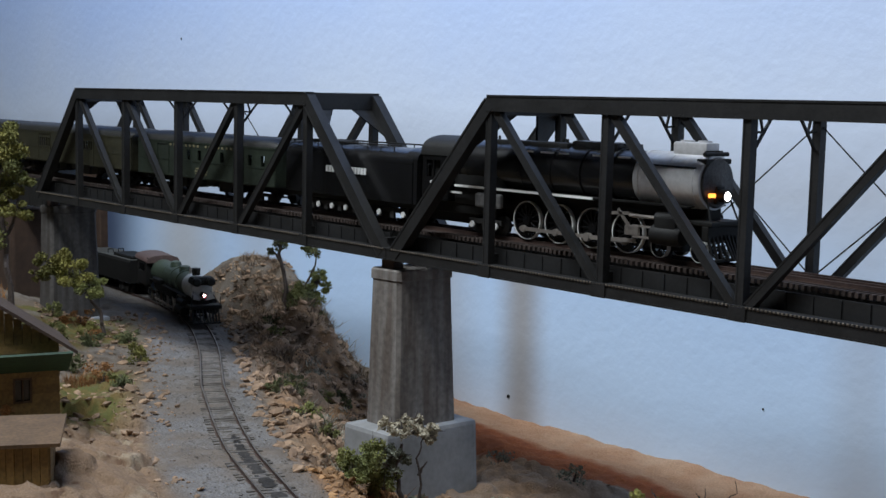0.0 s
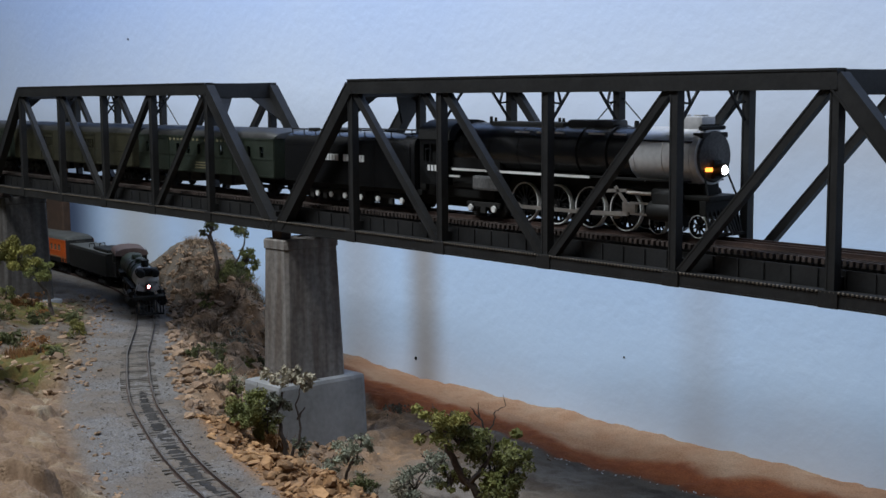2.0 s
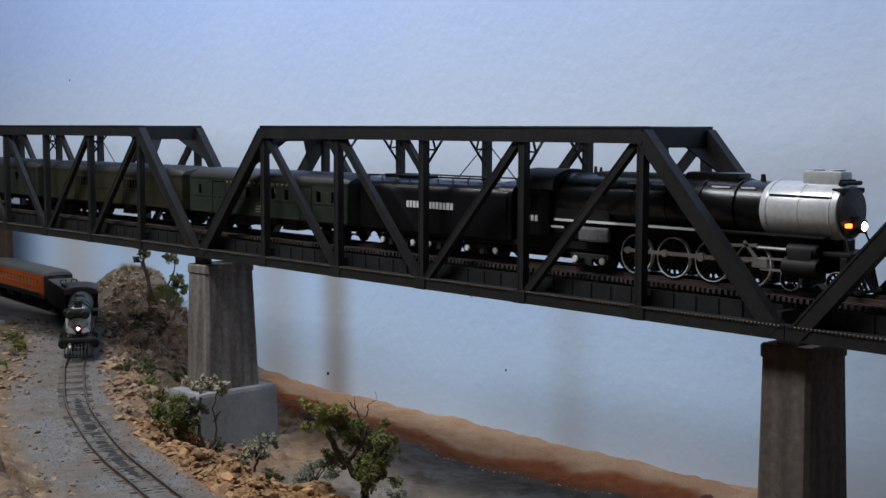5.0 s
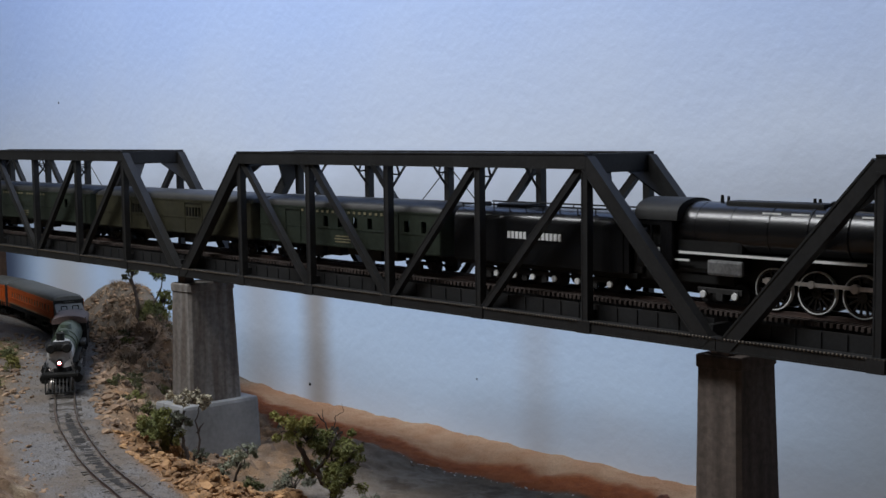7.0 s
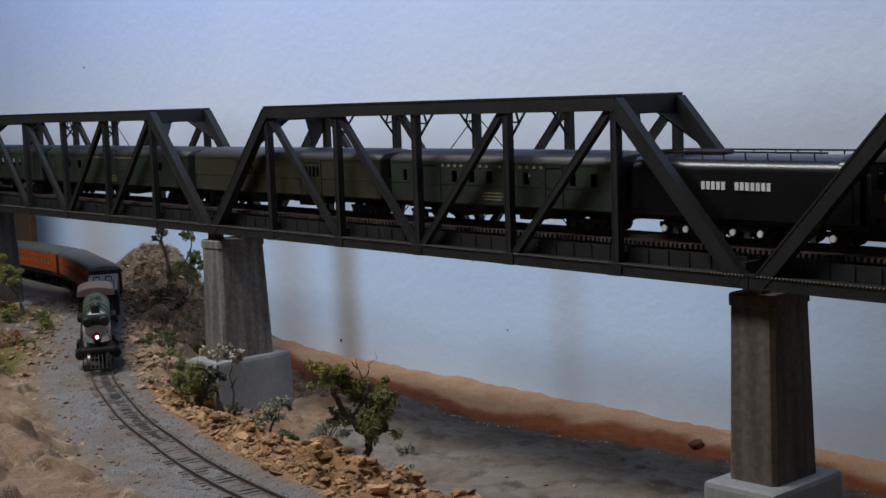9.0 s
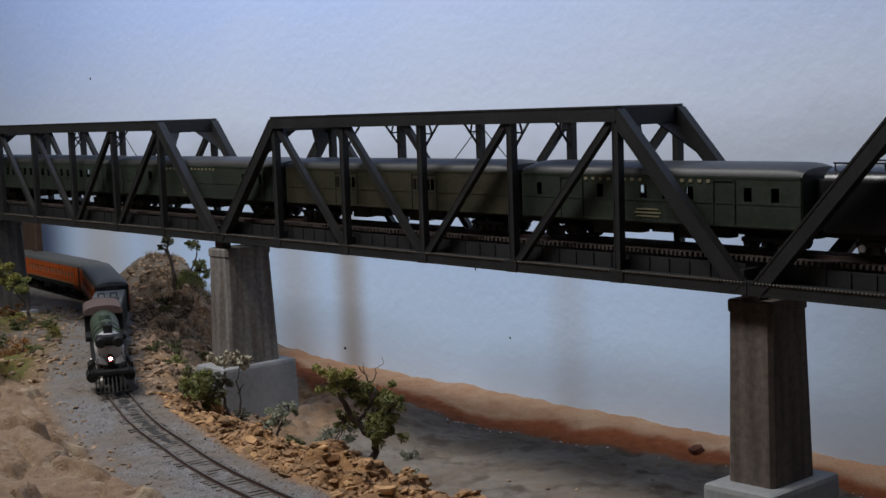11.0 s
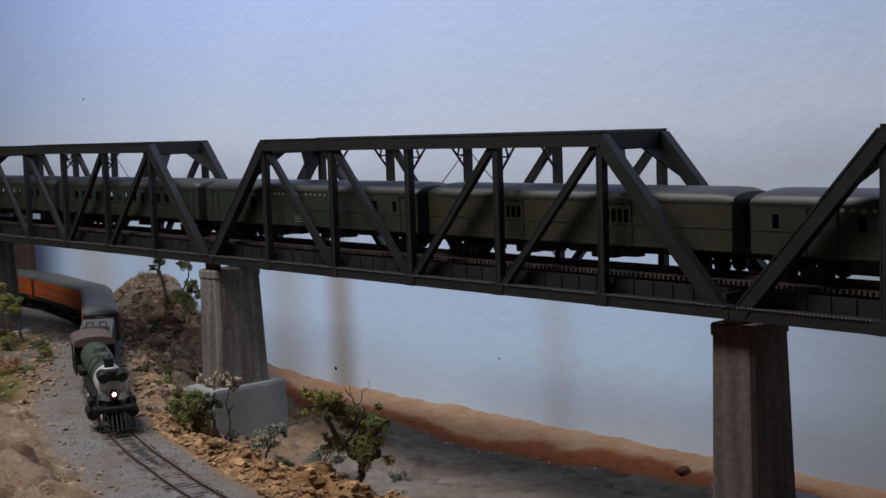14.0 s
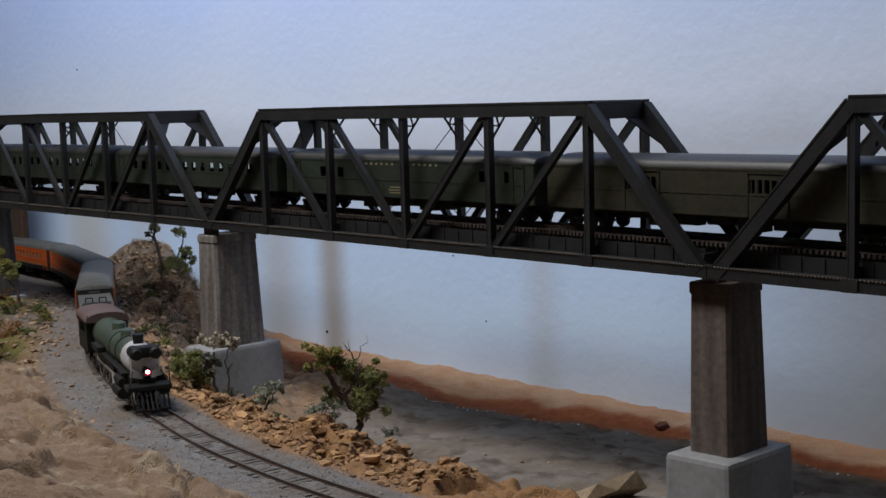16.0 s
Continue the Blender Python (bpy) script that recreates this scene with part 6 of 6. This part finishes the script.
def brush():
    def hill(rng):
        x = rng.uniform(-0.62, -0.20)
        y = float(np.interp(x, LINE[:, 0], LINE[:, 1])) + rng.uniform(0.045, 0.16)
        return (x, y) if y < 0.192 and fbm(np.array([x]), np.array([y]), 18, 71)[0] > -0.12 else (None, None)

    def bank(rng):
        x = rng.uniform(-0.24, 0.03)
        y = float(np.interp(x, LINE[:, 0], LINE[:, 1])) + rng.uniform(0.05, 0.14)
        return (x, y) if y < 0.13 and not (abs(x) < 0.04 and y > -0.03) else (None, None)

    def shore(rng):
        x = rng.uniform(0.06, 0.20)
        return x, float(np.interp(x, LINE[:, 0], LINE[:, 1])) + rng.uniform(0.085, 0.14)
    tan = mat("dry_brush", (0.36, 0.265, 0.18), 0.9, 0, 0.4, 300, 0, (0.21, 0.145, 0.095), island=True)
    grey = mat("grey_brush", (0.28, 0.265, 0.21), 0.9, 0, 0.4, 300, 0, (0.17, 0.155, 0.115), island=True)
    dead = mat("dark_brush", (0.14, 0.10, 0.072), 0.9, 0, 0.4, 300, 0, island=True)
    dry_brush("brush", 420, hill, 0.0095, tan, "tan dry twiggy brush over the hillside", 61)
    dry_brush("brush", 110, hill, 0.0085, dead, "dark brown dead brush over the hillside", 62)
    dry_brush("brush", 120, bank, 0.0075, grey, "grey-green dry brush on the bank", 63)
    dry_brush("brush", 60, bank, 0.0070, dead, "dark dead brush in the bank's hollow", 64)
    dry_brush("brush", 70, shore, 0.0070, grey, "grey dry brush by the riverbed", 65)


# ---- buildings on the near slope ----
def houses():
    t = thing("wooden_house", pose(-0.130, -0.158, 0.203, 0, 0, 74), "small ochre clapboard house with a green porch roof", "house")
    W, D, E, A = 0.082, 0.060, 0.046, 0.074
    for k in range(9):
        z = k * 0.0051
        for name, x0, x1, y0, y1 in (("front_board", -W, 0, -0.0006, 0.0006), ("side_board", -0.0006, 0.0006, 0, D)):
            if name == "front_board" and 2 <= k <= 4:
                spans = ((-W, -0.057), (-0.046, -0.026), (-0.016, 0))
            else:
                spans = ((x0, x1),)
            for a, b in spans:
                bm = bmesh.new()
                vs = box(bm, a, b, y0, y1, z, z + 0.0052)
                for v in vs:
                    if v.co.z < z + 0.001:
                        v.co += Vector((0, -0.0006, 0)) if name == "front_board" else Vector((0.0006, 0, 0))
                part(name, bm, WOODY, t)
    bm = bmesh.new()
    box(bm, -W, -W + 0.001, 0, D, 0, E)
    box(bm, -W, 0, D, D + 0.001, 0, E)
    part("wall", bm, WOODY, t)
    n = 16
    for k in range(n):
        # upright gable boards
        x0, x1 = -W + k * W / n, -W + (k + 1) * W / n
        xm = (x0 + x1) / 2
        h = (A - E) * (1 - abs(xm + W / 2) / (W / 2))
        bm = bmesh.new()
        box(bm, x0 + 0.0002, x1 - 0.0002, -0.001, 0.001, E, E + max(h, 0.001))
        part("gable_board", bm, WOODY, t)
    for s in (-1, 1):
        bm = bmesh.new()
        e = 0.010
        p0 = Vector((-W / 2, 0, A + 0.002))
        p1 = Vector((-W / 2 + s * (W / 2 + e), 0, E - (A - E) / (W / 2) * e + 0.002))
        for q in range(1):
            beam(bm, p0 + Vector((0, D / 2 - 0.004, 0)), p1 + Vector((0, D / 2 - 0.004, 0)), D + 0.018, 0.0018)
        part("roof", bm, SHINGLE, t, "brown shingled roof slope")
    bm = bmesh.new()
    beam(bm, (-W - 0.004, -0.011, 0.036), (0.006, -0.011, 0.036), 0.028, 0.0014, (0, 1, -0.62))
    part("porch_roof", bm, GREENROOF, t, "green porch roof")
    for x in (-0.051, -0.021):
        bm = bmesh.new()
        for a, b, c, d in ((-0.0055, -0.0043, 0.010, 0.0255), (0.0043, 0.0055, 0.010, 0.0255), (-0.0055, 0.0055, 0.010, 0.0112), (-0.0055, 0.0055, 0.0243, 0.0255), (-0.0004, 0.0004, 0.010, 0.0255)):
            box(bm, x + a, x + b, -0.0014, 0.0010, c, d)
        w = part("window", bm, PORCH, t)
        bm = bmesh.new()
        box(bm, x - 0.0045, x + 0.0045, 0.0012, 0.0018, 0.011, 0.0248)
        part("pane", bm, DARKGLASS, w)
    bm = bmesh.new()
    box(bm, -W - 0.003, 0.003, -0.024, 0.004, -0.006, -0.003)
    part("porch_floor", bm, PORCH, t)
    for x in (-0.078, -0.052, -0.028, -0.002):
        bm = bmesh.new()
        box(bm, x - 0.001, x + 0.001, -0.022, -0.020, -0.016, -0.004)
        part("stilt", bm, PORCH, t)
    s = thing("wooden_shed", pose(0.022, -0.230, 0.203, 0, 0, 62), "small plain brown wooden shed with a tan roof", "shed")
    for k in range(9):
        bm = bmesh.new()
        box(bm, -0.036 + k * 0.004, -0.0322 + k * 0.004, -0.0007, 0.0007, 0, 0.025)
        part("front_board", bm, WOODY, s)
    for k in range(8):
        bm = bmesh.new()
        box(bm, -0.0007, 0.0007, 0.0008 + k * 0.004, 0.0046 + k * 0.004, 0, 0.025)
        part("side_board", bm, WOODY, s)
    bm = bmesh.new()
    box(bm, -0.036, 0, 0.032, 0.033, 0, 0.025)
    box(bm, -0.0365, -0.0355, 0, 0.033, 0, 0.025)
    part("wall", bm, WOODY, s)
    bm = bmesh.new()
    beam(bm, (-0.042, 0.0165, 0.0268), (0.006, 0.0165, 0.0268), 0.046, 0.0018, (0, 1, 0.10))
    part("roof", bm, PORCH, s, "tan board roof")


# ---- loose rock ----
def ball():
    bm = bmesh.new()
    bmesh.ops.create_icosphere(bm, subdivisions=1, radius=1)
    co, fa = [v.co.copy() for v in bm.verts], [tuple(v.index for v in f.verts) for f in bm.faces]
    bm.free()
    return co, fa


BALL = ball()


def stone(rng, centre, r, flat=0.7):
    """An angular stone as a jittered, cut ball; returns its points and faces."""
    sx, sy, sz = rng.uniform(0.7, 1.3), rng.uniform(0.7, 1.3), rng.uniform(0.5, 1.0) * flat
    rot = Euler((rng.uniform(-0.5, 0.5), rng.uniform(-0.5, 0.5), rng.uniform(0, 6.28))).to_matrix()
    co = []
    for v in BALL[0]:
        k = rng.uniform(0.6, 1.2)
        co.append(tuple(rot @ Vector((v.x * sx * k, v.y * sy * k, max(-0.6, min(0.75, v.z)) * sz * k)) * r + centre))
    return co, BALL[1]


def scatter(name, count, place, sizes, material, label, seed):
    rng = random.Random(seed)
    co, fa = [], []
    for k in range(count):
        x, y = place(rng)
        if x is None:
            continue
        r = sizes[0] + (sizes[1] - sizes[0]) * rng.random() ** 3
        c, f = stone(rng, Vector((x, y, at_ground(x, y) + r * 0.15)), r)
        q = len(co)
        co += c
        fa += [tuple(i + q for i in g) for g in f]
    me = bpy.data.meshes.new(name)
    me.from_pydata(co, [], fa)
    me.materials.append(material)
    tagged(new(name, me), label, "rubble", kind="stuff")


def rocks():
    def beside(x, d):
        return float(np.interp(x, LINE[:, 0], LINE[:, 1])) + d

    def tan_bank(rng):
        x = rng.uniform(0.03, 0.47)
        return x, beside(x, 0.026 + abs(rng.gauss(0, 0.035)) + rng.uniform(0, 0.02))

    def brown_bank(rng):
        x = rng.uniform(-0.60, 0.05)
        y = beside(x, 0.024 + rng.random() * 0.12)
        return (x, y) if y < 0.196 else (None, None)

    def near_edge(rng):
        x = rng.uniform(-0.5, 0.45)
        return x, beside(x, -0.036 - abs(rng.gauss(0, 0.02)))

    def near_slope(rng):
        x = rng.uniform(-0.55, -0.08)
        return x, beside(x, -0.03 - rng.random() * 0.12)

    def ballast(rng):
        x = rng.uniform(-0.5, 0.55)
        return x, beside(x, rng.choice((-1, 1)) * rng.uniform(0.012, 0.036))

    def shore(rng):
        x = rng.uniform(0.10, 0.52)
        return x, 0.126 + 0.08 * min(x, 0.4) + rng.gauss(0, 0.003)

    def mud(rng):
        return rng.uniform(0.05, 0.6), rng.uniform(-0.03, 0.14)
    scatter("rubble", 4500, tan_bank, (0.0006, 0.0044), ROCKM, "tan broken rock rubble on the track bank", 1)
    scatter("rubble", 4200, brown_bank, (0.0007, 0.0050), GREYROCK, "grey-brown rock rubble on the hillside", 2)
    scatter("rubble", 500, near_edge, (0.0006, 0.0028), GREYROCK, "small loose stones along the ballast edge", 3)
    scatter("rubble", 900, near_slope, (0.0008, 0.0045), GREYROCK, "loose stones on the dry slope", 4)
    scatter("rubble", 3000, ballast, (0.0004, 0.0010), mat("ballast_stone", (0.20, 0.178, 0.162), 0.9, 0, 0.4, 500, 0.2, island=True), "grey ballast chips beside the rails", 5)
    scatter("rubble", 70, shore, (0.0005, 0.0012), WHITE, "small white pebbles along the red shore", 7)
    scatter("rubble", 160, mud, (0.0005, 0.0022), GREYROCK, "scattered stones on the dry riverbed", 6)
    rng = random.Random(50)
    spots = [(0.425, 0.018, 0.020), (0.352, 0.168, 0.007)]
    for k in range(26):
        x, y = tan_bank(rng)
        spots.append((x, y, rng.uniform(0.003, 0.0062)))
    for k in range(70):
        x, y = brown_bank(rng)
        if x is not None:
            spots.append((x, y, rng.uniform(0.003, 0.0075)))
    for k, (x, y, r) in enumerate(spots):
        c, f = stone(rng, Vector((0, 0, 0)), r, 0.8)
        me = bpy.data.meshes.new("rock")
        me.from_pydata(c, [], f)
        tan = x > 0.03
        me.materials.append(PALEROCK if k == 0 else REDROCK if k == 1 else ROCKM if tan else GREYROCK)
        ob = new("rock", me)
        ob.matrix_basis = pose(x, y, at_ground(x, y) + r * 0.12)
        tagged(ob, ("tan broken rock on the track bank" if tan else "grey-brown angular rock on the hillside") if k > 1 else ("flat pale tan rock on the riverbed" if k == 0 else "dark red rock at the shore"), "rock", "rocks")


room()
backdrop()
ground()
bridge()
lower_track()
upper_train()
lower_train()
plants()
brush()
houses()
rocks()
motions()
